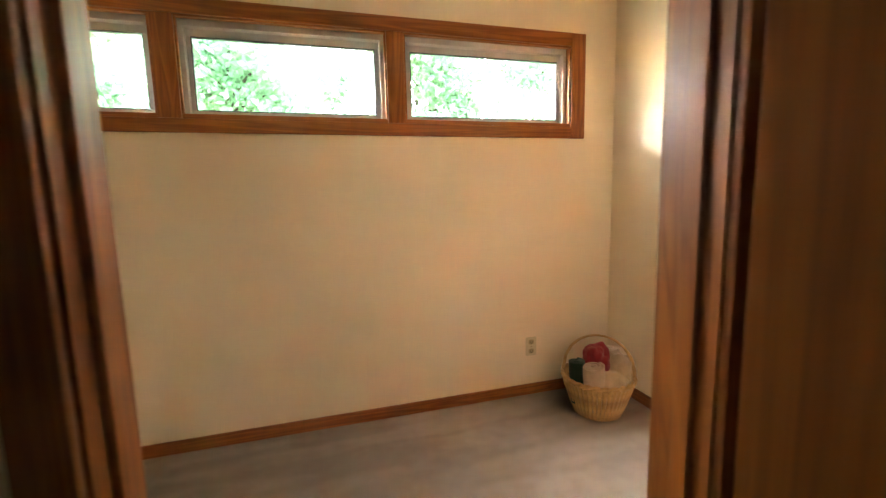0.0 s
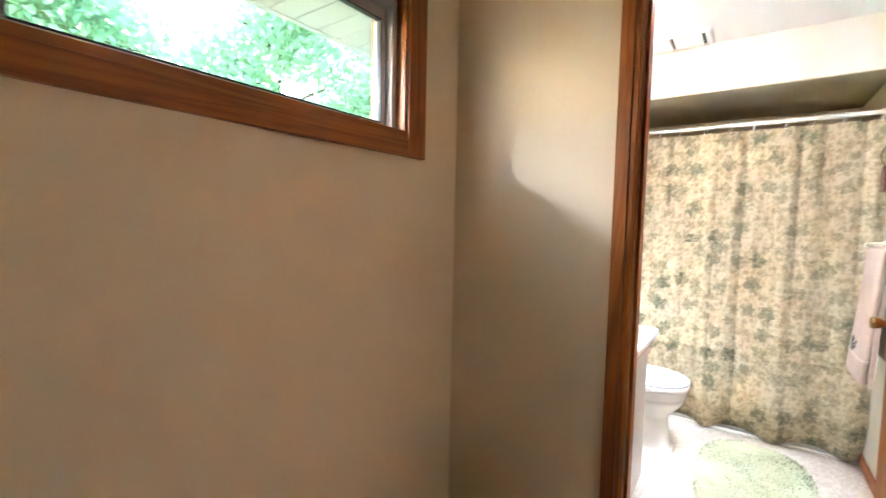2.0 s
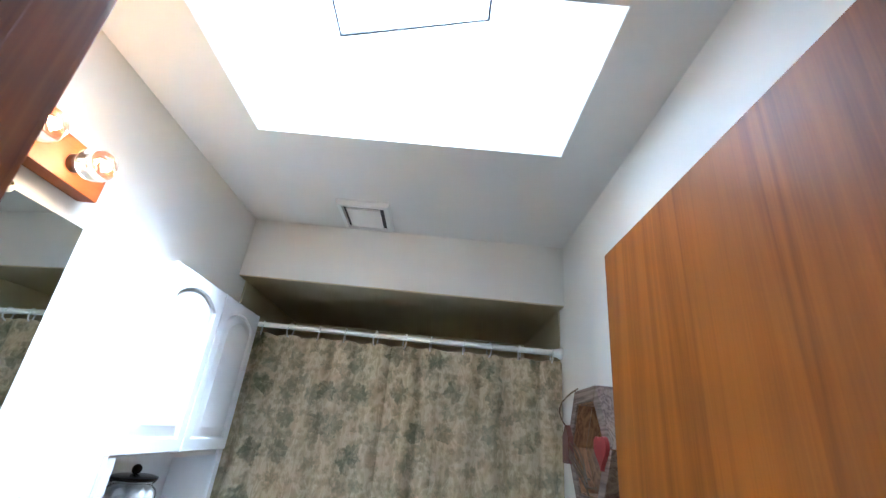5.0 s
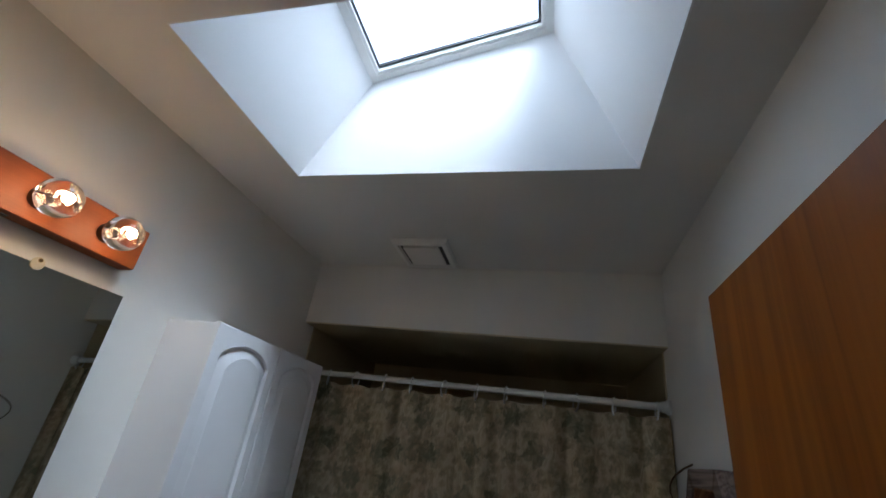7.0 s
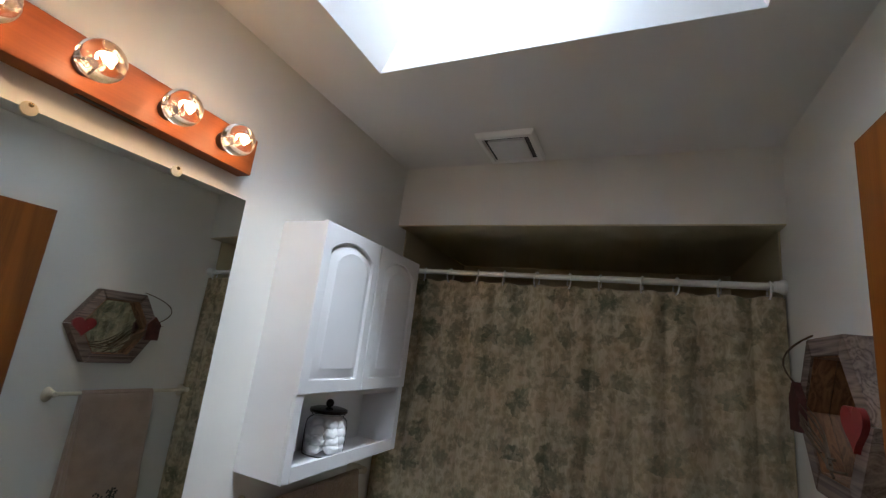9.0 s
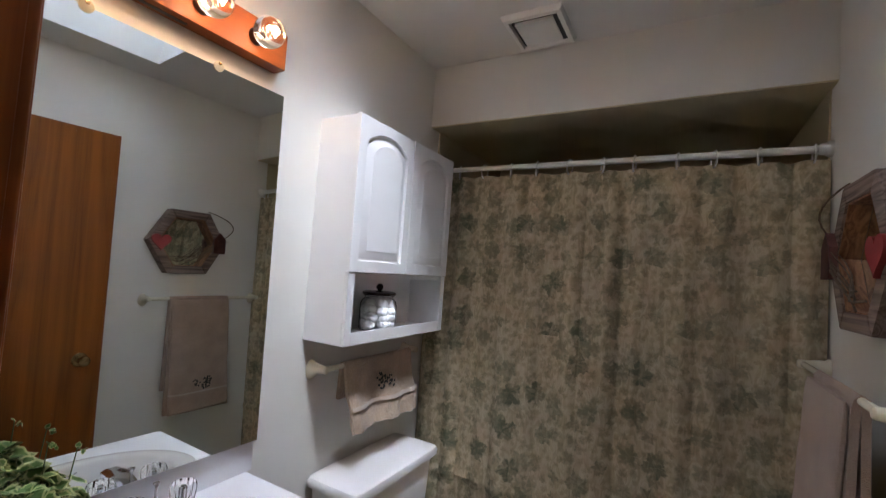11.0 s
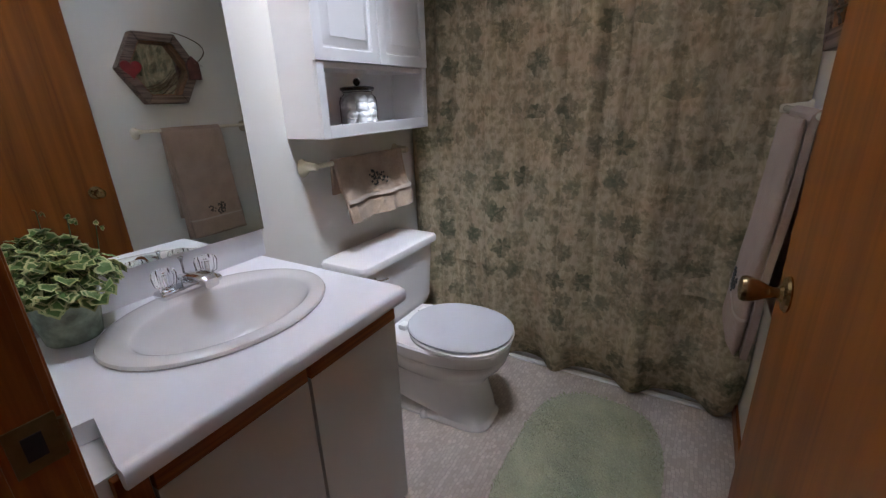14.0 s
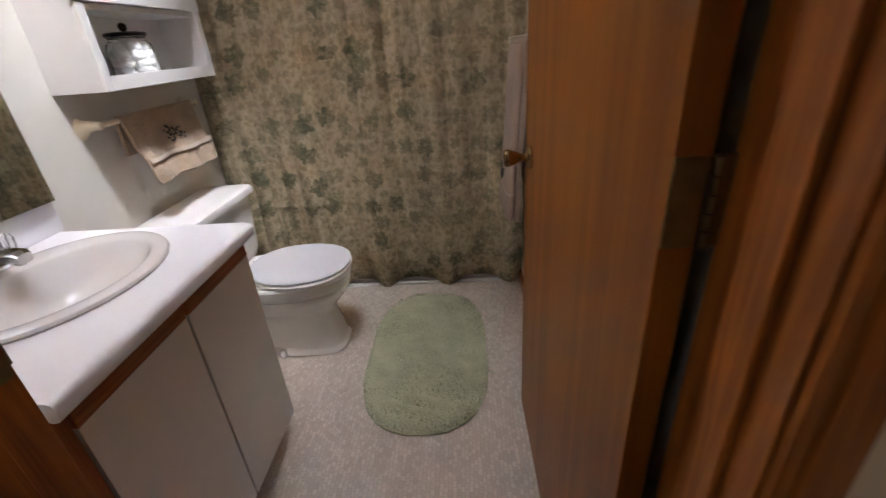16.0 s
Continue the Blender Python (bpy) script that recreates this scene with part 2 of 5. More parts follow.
def leaf_material(name, dark, light, edge=None):
    m, t, b = material(name, light, 0.5)
    info = t.nodes.new("ShaderNodeNewGeometry")
    c = ramp(t, info.outputs["Random Per Island"], [(0.0, dark), (1.0, light)])
    if edge:
        uv = t.nodes.new("ShaderNodeUVMap")
        sep = t.nodes.new("ShaderNodeSeparateXYZ")
        t.links.new(uv.outputs[0], sep.inputs[0])
        nz = node(t, "ShaderNodeTexNoise", Scale=60.0)
        t.links.new(coords(t), nz.inputs["Vector"])
        ad = t.nodes.new("ShaderNodeMath"); ad.operation = 'MULTIPLY_ADD'; ad.inputs[1].default_value = 0.5
        t.links.new(nz.outputs["Fac"], ad.inputs[0]); t.links.new(sep.outputs[0], ad.inputs[2])
        r = ramp(t, ad.outputs[0], [(0.98, (0, 0, 0)), (1.2, (1, 1, 1))])
        mx = t.nodes.new("ShaderNodeMix"); mx.data_type = 'RGBA'
        t.links.new(r, mx.inputs[0]); t.links.new(c, mx.inputs[6])
        mx.inputs[7].default_value = (*edge, 1)
        c = mx.outputs[2]
    t.links.new(c, b.inputs["Base Color"])
    b.inputs["Transmission Weight"].default_value = 0.0
    return m


M_IVY = leaf_material("variegated_ivy_leaf", (0.020, 0.060, 0.014), (0.11, 0.21, 0.045), (0.44, 0.48, 0.21))
M_FOLIAGE = leaf_material("tree_foliage", (0.11, 0.22, 0.10), (0.28, 0.43, 0.24))
tr = M_FOLIAGE.node_tree
tl = tr.nodes.new("ShaderNodeBsdfTranslucent")
tl.inputs[0].default_value = (0.40, 0.60, 0.36, 1)
ms = tr.nodes.new("ShaderNodeMixShader")
ms.inputs[0].default_value = 0.5
tr.links.new(tr.nodes["Principled BSDF"].outputs[0], ms.inputs[1])
tr.links.new(tl.outputs[0], ms.inputs[2])
tr.links.new(ms.outputs[0], tr.nodes["Material Output"].inputs[0])
M_TUFT = leaf_material("sage_tuft", (0.29, 0.31, 0.185), (0.49, 0.50, 0.335))
M_STEM = mottled("green_stem", (0.09, 0.12, 0.04), 0.6, 0.2, 60.0)


def floor_vinyl():
    """Sheet vinyl printed with small uneven chips."""
    m, t, b = material("mosaic_sheet_vinyl", (0.6, 0.55, 0.48), 0.38)
    v = coords(t)
    br = node(t, "ShaderNodeTexBrick", Scale=1.0, Mortar_Size=0.0012, Bias=0.0, Brick_Width=0.021, Row_Height=0.014)
    br.inputs["Color1"].default_value, br.inputs["Color2"].default_value = (0.655, 0.58, 0.505, 1), (0.50, 0.43, 0.36, 1)
    br.inputs["Mortar"].default_value = (0.48, 0.41, 0.345, 1)
    wob = node(t, "ShaderNodeTexNoise", Scale=22.0, Detail=2.0)
    t.links.new(v, wob.inputs["Vector"])
    ad = t.nodes.new("ShaderNodeVectorMath"); ad.operation = 'MULTIPLY_ADD'
    ad.inputs[1].default_value = (0.022, 0.022, 0)
    t.links.new(wob.outputs["Color"], ad.inputs[0]); t.links.new(v, ad.inputs[2])
    t.links.new(ad.outputs[0], br.inputs["Vector"])
    blot = node(t, "ShaderNodeTexNoise", Scale=9.0, Detail=4.0)
    t.links.new(v, blot.inputs["Vector"])
    mx = t.nodes.new("ShaderNodeMix"); mx.data_type = 'RGBA'; mx.blend_type = 'MULTIPLY'; mx.inputs[0].default_value = 0.5
    t.links.new(br.outputs["Color"], mx.inputs[6])
    t.links.new(ramp(t, blot.outputs["Fac"], [(0.3, (0.78, 0.74, 0.7)), (0.7, (1, 1, 1))]), mx.inputs[7])
    t.links.new(mx.outputs[2], b.inputs["Base Color"])
    bump(t, b, br.outputs["Fac"], -0.25, 0.0006)
    return m


def curtain_cloth():
    """Tan fabric printed with ivy leaves, faint foliage behind them."""
    m, t, b = material("ivy_print_fabric", (0.4, 0.33, 0.2), 0.9)
    uv = t.nodes.new("ShaderNodeUVMap").outputs[0]
    L = t.links.new

    def math_(op, a, c=None, d=None):
        n = t.nodes.new("ShaderNodeMath"); n.operation = op
        for i, q in enumerate((a, c, d)):
            if q is None:
                continue
            if isinstance(q, (int, float)):
                n.inputs[i].default_value = q
            else:
                L(q, n.inputs[i])
        return n.outputs[0]

    warp = node(t, "ShaderNodeTexNoise", Scale=20.0, Detail=2.0)
    L(uv, warp.inputs["Vector"])
    wv = t.nodes.new("ShaderNodeVectorMath"); wv.operation = 'MULTIPLY_ADD'; wv.inputs[1].default_value = (0.016, 0.016, 0)
    L(warp.outputs["Color"], wv.inputs[0]); L(uv, wv.inputs[2])
    bent = wv.outputs[0]
    patch = node(t, "ShaderNodeTexNoise", Scale=48.0, Detail=3.0, Distortion=0.6)
    L(uv, patch.inputs["Vector"])
    fill = ramp(t, patch.outputs["Fac"], [(0.34, (0.6, 0.6, 0.6)), (0.54, (1, 1, 1))])

    def leaves(cell, size, chance, seed):
        mp = t.nodes.new("ShaderNodeMapping")
        mp.inputs["Location"].default_value = (seed * 0.37, seed * 0.61, 0)
        L(bent, mp.inputs["Vector"])
        vo = node(t, "ShaderNodeTexVoronoi", Scale=1 / cell, Randomness=0.75)
        vo.voronoi_dimensions = '2D'
        L(mp.outputs[0], vo.inputs["Vector"])
        sub = t.nodes.new("ShaderNodeVectorMath"); sub.operation = 'SUBTRACT'
        L(mp.outputs[0], sub.inputs[0]); L(vo.outputs["Position"], sub.inputs[1])
        sp = t.nodes.new("ShaderNodeSeparateXYZ"); L(sub.outputs[0], sp.inputs[0])
        rc = t.nodes.new("ShaderNodeSeparateColor"); L(vo.outputs["Color"], rc.inputs[0])
        ang = math_('ARCTAN2', sp.outputs[1], sp.outputs[0])
        ang = math_('ADD', ang, math_('MULTIPLY', rc.outputs[0], 6.28))
        ln = t.nodes.new("ShaderNodeVectorMath"); ln.operation = 'LENGTH'; L(sub.outputs[0], ln.inputs[0])
        saw = math_('ABSOLUTE', math_('MULTIPLY_ADD', math_('FRACT', math_('MULTIPLY', ang, 5 / 6.2832)), 2.0, -1.0))
        span = math_('MULTIPLY_ADD', math_('COSINE', ang), 0.22, 0.78)
        rad = math_('MULTIPLY', math_('MULTIPLY', math_('MULTIPLY_ADD', math_('POWER', saw, 0.5), 0.42, 0.58), size), span)
        half = math_('MULTIPLY_ADD', math_('GREATER_THAN', math_('SINE', math_('MULTIPLY', ang, 2.5)), 0.0), 0.34, 0.66)
        wob = node(t, "ShaderNodeTexNoise", Scale=55.0, Detail=3.0); L(uv, wob.inputs["Vector"])
        rad = math_('MULTIPLY', rad, math_('MULTIPLY_ADD', wob.outputs["Fac"], 0.9, 0.55))
        inside = math_('SMOOTH_MIN', math_('MULTIPLY', math_('SUBTRACT', rad, ln.outputs["Value"]), 120.0), 1.0, 0.1)
        inside = math_('MAXIMUM', inside, 0.0)
        on = math_('LESS_THAN', rc.outputs[1], chance)
        return math_('MULTIPLY', math_('MULTIPLY', math_('MULTIPLY', math_('MULTIPLY', inside, on), half), fill), math_('MULTIPLY_ADD', rc.outputs[2], 0.3, 0.66))

    mp = t.nodes.new("ShaderNodeMapping"); mp.inputs["Scale"].default_value = (1.35, 0.6, 1); L(uv, mp.inputs["Vector"])
    n1 = node(t, "ShaderNodeTexNoise", Scale=24.0, Detail=4.0, Distortion=1.2); L(mp.outputs[0], n1.inputs["Vector"])
    base = ramp(t, n1.outputs["Fac"], [(0.28, (0.33, 0.27, 0.165)), (0.43, (0.44, 0.36, 0.23)), (0.56, (0.53, 0.445, 0.305)), (0.72, (0.355, 0.29, 0.18))])
    n2 = node(t, "ShaderNodeTexNoise", Scale=9.0, Detail=3.0); L(uv, n2.inputs["Vector"])
    pk = t.nodes.new("ShaderNodeMix"); pk.data_type = 'RGBA'
    L(math_('MULTIPLY', ramp(t, n2.outputs["Fac"], [(0.5, (0, 0, 0)), (0.72, (1, 1, 1))]), 0.28), pk.inputs[0])
    L(base, pk.inputs[6]); pk.inputs[7].default_value = (0.45, 0.27, 0.19, 1)
    col = pk.outputs[2]
    for cell, size, chance, seed, ink in ((0.030, 0.021, 0.7, 1, (0.31, 0.25, 0.15)), (0.042, 0.027, 0.5, 2, (0.25, 0.215, 0.13)), (0.075, 0.042, 0.42, 5, (0.22, 0.20, 0.125)), (0.125, 0.062, 0.36, 9, (0.185, 0.18, 0.112)), (0.15, 0.068, 0.45, 14, (0.105, 0.110, 0.064))):
        mx = t.nodes.new("ShaderNodeMix"); mx.data_type = 'RGBA'
        L(leaves(cell, size, chance, seed), mx.inputs[0]); L(col, mx.inputs[6]); mx.inputs[7].default_value = (*ink, 1)
        col = mx.outputs[2]
    sm = t.nodes.new("ShaderNodeMapping"); sm.inputs["Scale"].default_value = (26, 1.2, 1); L(uv, sm.inputs["Vector"])
    slub = node(t, "ShaderNodeTexNoise", Scale=1.0, Detail=3.0); L(sm.outputs[0], slub.inputs["Vector"])
    st = t.nodes.new("ShaderNodeMix"); st.data_type = 'RGBA'; st.blend_type = 'MULTIPLY'; st.inputs[0].default_value = 1.0
    L(col, st.inputs[6]); L(ramp(t, slub.outputs["Fac"], [(0.32, (0.88, 0.87, 0.85)), (0.66, (1.04, 1.03, 1.0))]), st.inputs[7])
    col = st.outputs[2]
    L(col, b.inputs["Base Color"])
    w = node(t, "ShaderNodeTexNoise", Scale=500.0); L(uv, w.inputs["Vector"])
    bump(t, b, w.outputs["Fac"], 0.3, 0.0008)
    return m


M_FLOOR = floor_vinyl()
M_CURTAIN = curtain_cloth()


def glow(name, colour, strength):
    m, t, b = material(name, colour, 0.5)
    b.inputs["Emission Color"].default_value = (*colour, 1)
    b.inputs["Emission Strength"].default_value = strength
    return m


M_FILAMENT = glow("lit_filament", (1.0, 0.72, 0.42), 20.0)


# ---- building helpers ----
def thing(name, x, y, z, label, category, group="", kind=""):
    ob = new(name)
    ob.empty_display_size = 0.05
    ob.location = (x, y, z)
    return tagged(ob, label, category, group, kind)


def mesh_object(name, bm, mat, smooth=True):
    me = bpy.data.meshes.new(name)
    bmesh.ops.recalc_face_normals(bm, faces=bm.faces)
    bm.to_mesh(me)
    bm.free()
    me.materials.append(mat)
    if smooth:
        me.polygons.foreach_set("use_smooth", [True] * len(me.polygons))
        me.set_sharp_from_angle(angle=radians(35))
    ob = new(name, me)
    if smooth:
        ob.modifiers.new("weighted_normals", 'WEIGHTED_NORMAL').keep_sharp = True
    return ob


def place_of(ob):
    m = Matrix.Translation(ob.location)
    return m if ob.parent is None else place_of(ob.parent) @ m


def part(name, bm, mat, parent, label="", smooth=True):
    """A mesh in world coordinates, hung under a thing or under a part of it."""
    ob = mesh_object(name, bm, mat, smooth)
    ob.parent = parent
    ob.location = -(place_of(parent).translation)
    return tagged(ob, label)


def structure(name, bm, mat, label, category="", smooth=False):
    return tagged(mesh_object(name, bm, mat, smooth), label, category or name.split("_")[0], "", "structure")


def box(bm, x0, x1, y0, y1, z0, z1, bevel=0.0, seg=2):
    r = bmesh.ops.create_cube(bm, size=1.0)["verts"]
    for v in r:
        v.co = Vector(((x0 + x1) / 2 + v.co.x * (x1 - x0), (y0 + y1) / 2 + v.co.y * (y1 - y0), (z0 + z1) / 2 + v.co.z * (z1 - z0)))
    if bevel:
        es = {e for v in r for e in v.link_edges}
        bmesh.ops.bevel(bm, geom=list(es), offset=bevel, segments=seg, affect='EDGES', profile=0.5)
    return bm


def boxes(*dims, bevel=0.0):
    bm = bmesh.new()
    for d in dims:
        box(bm, *d, bevel=bevel)
    return bm


def rod(bm, a, b, r, seg=12, r2=None):
    a, b = Vector(a), Vector(b)
    m = Matrix.Translation((a + b) / 2) @ (b - a).to_track_quat("Z", "Y").to_matrix().to_4x4()
    bmesh.ops.create_cone(bm, cap_ends=True, segments=seg, radius1=r, radius2=r if r2 is None else r2, depth=(b - a).length, matrix=m)
    return bm


def loft(bm, rings, cap0=True, cap1=True):
    """Joins closed rings of points into a skin."""
    rows = [[bm.verts.new(p) for p in ring] for ring in rings]
    n = len(rows[0])
    for r0, r1 in zip(rows, rows[1:]):
        for i in range(n):
            bm.faces.new((r0[i], r0[(i + 1) % n], r1[(i + 1) % n], r1[i]))
    if cap0:
        bm.faces.new(rows[0][::-1])
    if cap1:
        bm.faces.new(rows[-1])
    return bm


def lathe(bm, centre, profile, seg=24, axis=(0, 0, 1), cap0=True, cap1=True):
    """Turns (radius, height) pairs about an axis through centre."""
    q = Vector(axis).normalized().to_track_quat("Z", "Y")
    c = Vector(centre)
    rings = [[c + q @ Vector((r * math.cos(k * 2 * math.pi / seg), r * math.sin(k * 2 * math.pi / seg), h)) for k in range(seg)] for r, h in profile]
    return loft(bm, rings, cap0, cap1)


def oval(cx, cy, z, rx, ry, seg=40, power=2.0, tail=0.0):
    """A ring at height z; power above 2 squares it, tail narrows its far end."""
    out = []
    for k in range(seg):
        a = k * 2 * math.pi / seg
        c, s = math.cos(a), math.sin(a)
        x, y = abs(c) ** (2 / power) * (1 if c >= 0 else -1), abs(s) ** (2 / power) * (1 if s >= 0 else -1)
        out.append(Vector((cx + rx * x * (1 + tail * y), cy + ry * y, z)))
    return out


def tube(bm, points, r, seg=8):
    """A round bar along a line of points."""
    pts = [Vector(p) for p in points]
    rings = []
    for i, p in enumerate(pts):
        d = (pts[min(i + 1, len(pts) - 1)] - pts[max(i - 1, 0)]).normalized()
        q = d.to_track_quat("Z", "Y")
        rr = r[i] if isinstance(r, (list, tuple)) else r
        rings.append([p + q @ Vector((rr * math.cos(k * 2 * math.pi / seg), rr * math.sin(k * 2 * math.pi / seg), 0)) for k in range(seg)])
    return loft(bm, rings)


def sheet(bm, nu, nv, f, thick=0.0, uv=None):
    """A grid f(u, v), u and v from 0 to 1, given a thickness."""
    layer = bm.loops.layers.uv.new("UVMap") if uv else None
    vs = [[bm.verts.new(f(i / nu, j / nv)) for j in range(nv + 1)] for i in range(nu + 1)]
    for i in range(nu):
        for j in range(nv):
            fc = bm.faces.new((vs[i][j], vs[i + 1][j], vs[i + 1][j + 1], vs[i][j + 1]))
            if uv:
                for lp, (a, c) in zip(fc.loops, ((i, j), (i + 1, j), (i + 1, j + 1), (i, j + 1))):
                    lp[layer].uv = uv(a / nu, c / nv)
    if thick:
        bmesh.ops.recalc_face_normals(bm, faces=bm.faces)
        bmesh.ops.solidify(bm, geom=list(bm.faces), thickness=thick)
    return bm


def prism(bm, outline, z0, z1):
    """A flat outline (x, y) raised from z0 to z1."""
    return loft(bm, [[Vector((x, y, z0)) for x, y in outline], [Vector((x, y, z1)) for x, y in outline]])


# ---- the place: hall to the west, bathroom to the east, one outer wall to the north ----
N, HALL_E, CEIL = 1.52, -0.132, 2.44          # outer wall's inner face, hall's east face, ceilings
JS, JN, HEAD = 0.055, 0.865, 2.06             # the bathroom door's lining
W_GLASS = ((-3.10, -2.515), (-2.42, -1.49), (-1.40, -0.435))   # the three lights of the hall window
W_Z0, W_Z1 = 1.585, 2.03
HALL_W, HALL_S = -3.62, -0.10
D_X0, D_X1 = -2.115, -1.281                   # first doorway, in the hall's south wall

structure("floor_hall", boxes((HALL_W, -0.075, -2.6, N, -0.05, 0.0)), M_CARPET, "beige plush carpet with faint vacuum marks", "carpet")
structure("floor_bathroom", boxes((-0.075, 2.6, 0.0, N, -0.05, -0.002)), M_FLOOR, "pale beige sheet vinyl printed with small chips", "floor")
structure("threshold", boxes((-0.09, -0.06, JS, JN, 0.0, 0.006), bevel=0.002), M_BRASS, "thin brass strip between carpet and vinyl", "threshold")

# outer wall with the band of windows
wx0, wx1 = W_GLASS[0][0] - 0.02, W_GLASS[-1][1] + 0.02
structure("wall_bath_north", boxes((-0.066, 2.75, N, N + 0.16, -0.5, 2.6)), M_WALL, "cream-painted bathroom wall", "wall")
wall = boxes((HALL_W - 0.15, wx0, N, N + 0.16, -0.5, 2.6), (wx1, -0.066, N, N + 0.16, -0.5, 2.6),
             (wx0, wx1, N, N + 0.16, -0.5, W_Z0 - 0.02), (wx0, wx1, N, N + 0.16, W_Z1 + 0.02, 2.6))
structure("wall_north", wall, M_HALLWALL, "smooth warm cream-painted outer wall", "wall")

# wall between hall and bathroom, with the door's opening
for nm, x0, x1, mt in (("wall_hall_east", HALL_E, -0.066, M_HALLWALL), ("wall_bath_west", -0.066, 0.0, M_WALL)):
    structure(nm, boxes((x0, x1, JN + 0.018, N, 0, CEIL), (x0, x1, -0.12, JS - 0.018, 0, CEIL),
                        (x0, x1, JS - 0.018, JN + 0.018, HEAD + 0.018, CEIL)), mt, "cream-painted wall with a doorway", "wall")
structure("wall_bath_south", boxes((0, 2.6, -0.12, 0, 0, CEIL)), M_WALL, "cream-painted bathroom wall", "wall")
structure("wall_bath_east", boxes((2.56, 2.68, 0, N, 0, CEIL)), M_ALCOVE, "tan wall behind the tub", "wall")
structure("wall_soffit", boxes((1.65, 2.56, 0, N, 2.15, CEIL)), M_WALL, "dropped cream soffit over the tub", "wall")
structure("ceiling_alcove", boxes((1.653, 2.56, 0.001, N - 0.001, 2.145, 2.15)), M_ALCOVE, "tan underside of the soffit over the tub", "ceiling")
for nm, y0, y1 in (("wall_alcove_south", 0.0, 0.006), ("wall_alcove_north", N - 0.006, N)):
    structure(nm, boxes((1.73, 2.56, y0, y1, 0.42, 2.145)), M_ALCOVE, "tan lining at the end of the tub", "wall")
structure("wall_hall_west", boxes((HALL_W - 0.12, HALL_W, -2.6, N, 0, CEIL)), M_HALLWALL, "cream-painted end wall", "wall")
structure("wall_hall_south", boxes((HALL_W, D_X0 - 0.018, HALL_S - 0.12, HALL_S, 0, CEIL), (D_X1 + 0.018, HALL_E, HALL_S - 0.12, HALL_S, 0, CEIL),
                                   (D_X0 - 0.018, D_X1 + 0.018, HALL_S - 0.12, HALL_S, HEAD + 0.018, CEIL)), M_HALLWALL, "cream-painted wall with a doorway", "wall")
structure("wall_room_south", boxes((HALL_W, 0.0, -2.72, -2.6, 0, CEIL)), M_WALL, "cream-painted wall of the darker room", "wall")
structure("wall_room_east", boxes((-0.12, 0.0, -2.6, -0.12, 0, CEIL)), M_WALL, "cream-painted wall of the darker room", "wall")

# ceilings; the bathroom's is cut open for the skylight
SX0, SX1, SY0, SY1 = 0.378, 0.930, 0.208, 1.238
structure("ceiling_hall", boxes((HALL_W, HALL_E, -2.6, N, CEIL, CEIL + 0.12)), M_CEIL, "plain white ceiling", "ceiling")
structure("ceiling_bathroom", boxes((HALL_E, SX0 - 0.004, 0, N, CEIL, CEIL + 0.02), (SX1 + 0.004, 1.65, 0, N, CEIL, CEIL + 0.02),
                                    (SX0 - 0.004, SX1 + 0.004, 0, SY0 - 0.004, CEIL, CEIL + 0.02), (SX0 - 0.004, SX1 + 0.004, SY1 + 0.004, N, CEIL, CEIL + 0.02)), M_CEIL, "smooth white bathroom ceiling", "ceiling")
# skylight shaft: flares towards the room and meets the sloping roof
TY0, TY1, TZ0, TZ1 = 0.44, 1.06, 3.005, 2.833
bm = bmesh.new()
low = [Vector(p) for p in ((SX0, SY0, CEIL), (SX1, SY0, CEIL), (SX1, SY1, CEIL), (SX0, SY1, CEIL))]
top = [Vector(p) for p in ((SX0, TY0, TZ0), (SX1, TY0, TZ0), (SX1, TY1, TZ1), (SX0, TY1, TZ1))]
mid = (sum(low, Vector()) + sum(top, Vector())) / 8
out = lambda p: p + Vector(((p.x - mid.x) * 0.2, (p.y - mid.y) * 0.2, 0.003 if p.z < CEIL + 0.01 else 0))
a, b2, c, d = ([bm.verts.new(p) for p in q] for q in (low, top, [out(p) for p in top], [out(p) for p in low]))
for r0, r1 in ((a, b2), (b2, c), (c, d), (d, a)):
    for i in range(4):
        bm.faces.new((r0[i], r0[(i + 1) % 4], r1[(i + 1) % 4], r1[i]))
structure("ceiling_shaft", bm, M_SHAFT, "bright white flared skylight shaft", "skylight shaft")

slope = math.atan2(TZ1 - TZ0, TY1 - TY0)
def on_roof(x, y, h=0.0):
    """A place on the sloping plane at the top of the shaft, h above it."""
    z = TZ0 + (y - TY0) * math.tan(slope)
    return Vector((x - 0, y - h * math.sin(slope), z + h * math.cos(slope)))

def roof_frame(bm, x0, x1, y0, y1, w, h0, h1):
    rings = []
    for inset, h in ((0, h0), (0, h1), (w, h1), (w, h0)):
        rings.append([on_roof(x, y, h) for x, y in ((x0 + inset, y0 + inset), (x1 - inset, y0 + inset), (x1 - inset, y1 - inset), (x0 + inset, y1 - inset))])
    rings.append(rings[0])
    return loft(bm, rings, False, False)

skylight = thing("skylight_window", 0.654, 0.75, 2.92, "white-framed glass skylight set in the sloping roof", "skylight")
part("frame", roof_frame(bmesh.new(), SX0 - 0.02, SX1 + 0.02, TY0 - 0.02, TY1 + 0.02, 0.045, 0.0, 0.02), M_PLASTIC, skylight, "white frame")
part("inner_frame", roof_frame(bmesh.new(), SX0 + 0.02, SX1 - 0.02, TY0 + 0.02, TY1 - 0.02, 0.016, 0.006, 0.026), M_PLASTIC, skylight)
part("gasket", roof_frame(bmesh.new(), SX0 + 0.034, SX1 - 0.034, TY0 + 0.034, TY1 - 0.034, 0.009, 0.021, 0.034), M_GASKET, skylight, "dark rubber gasket")
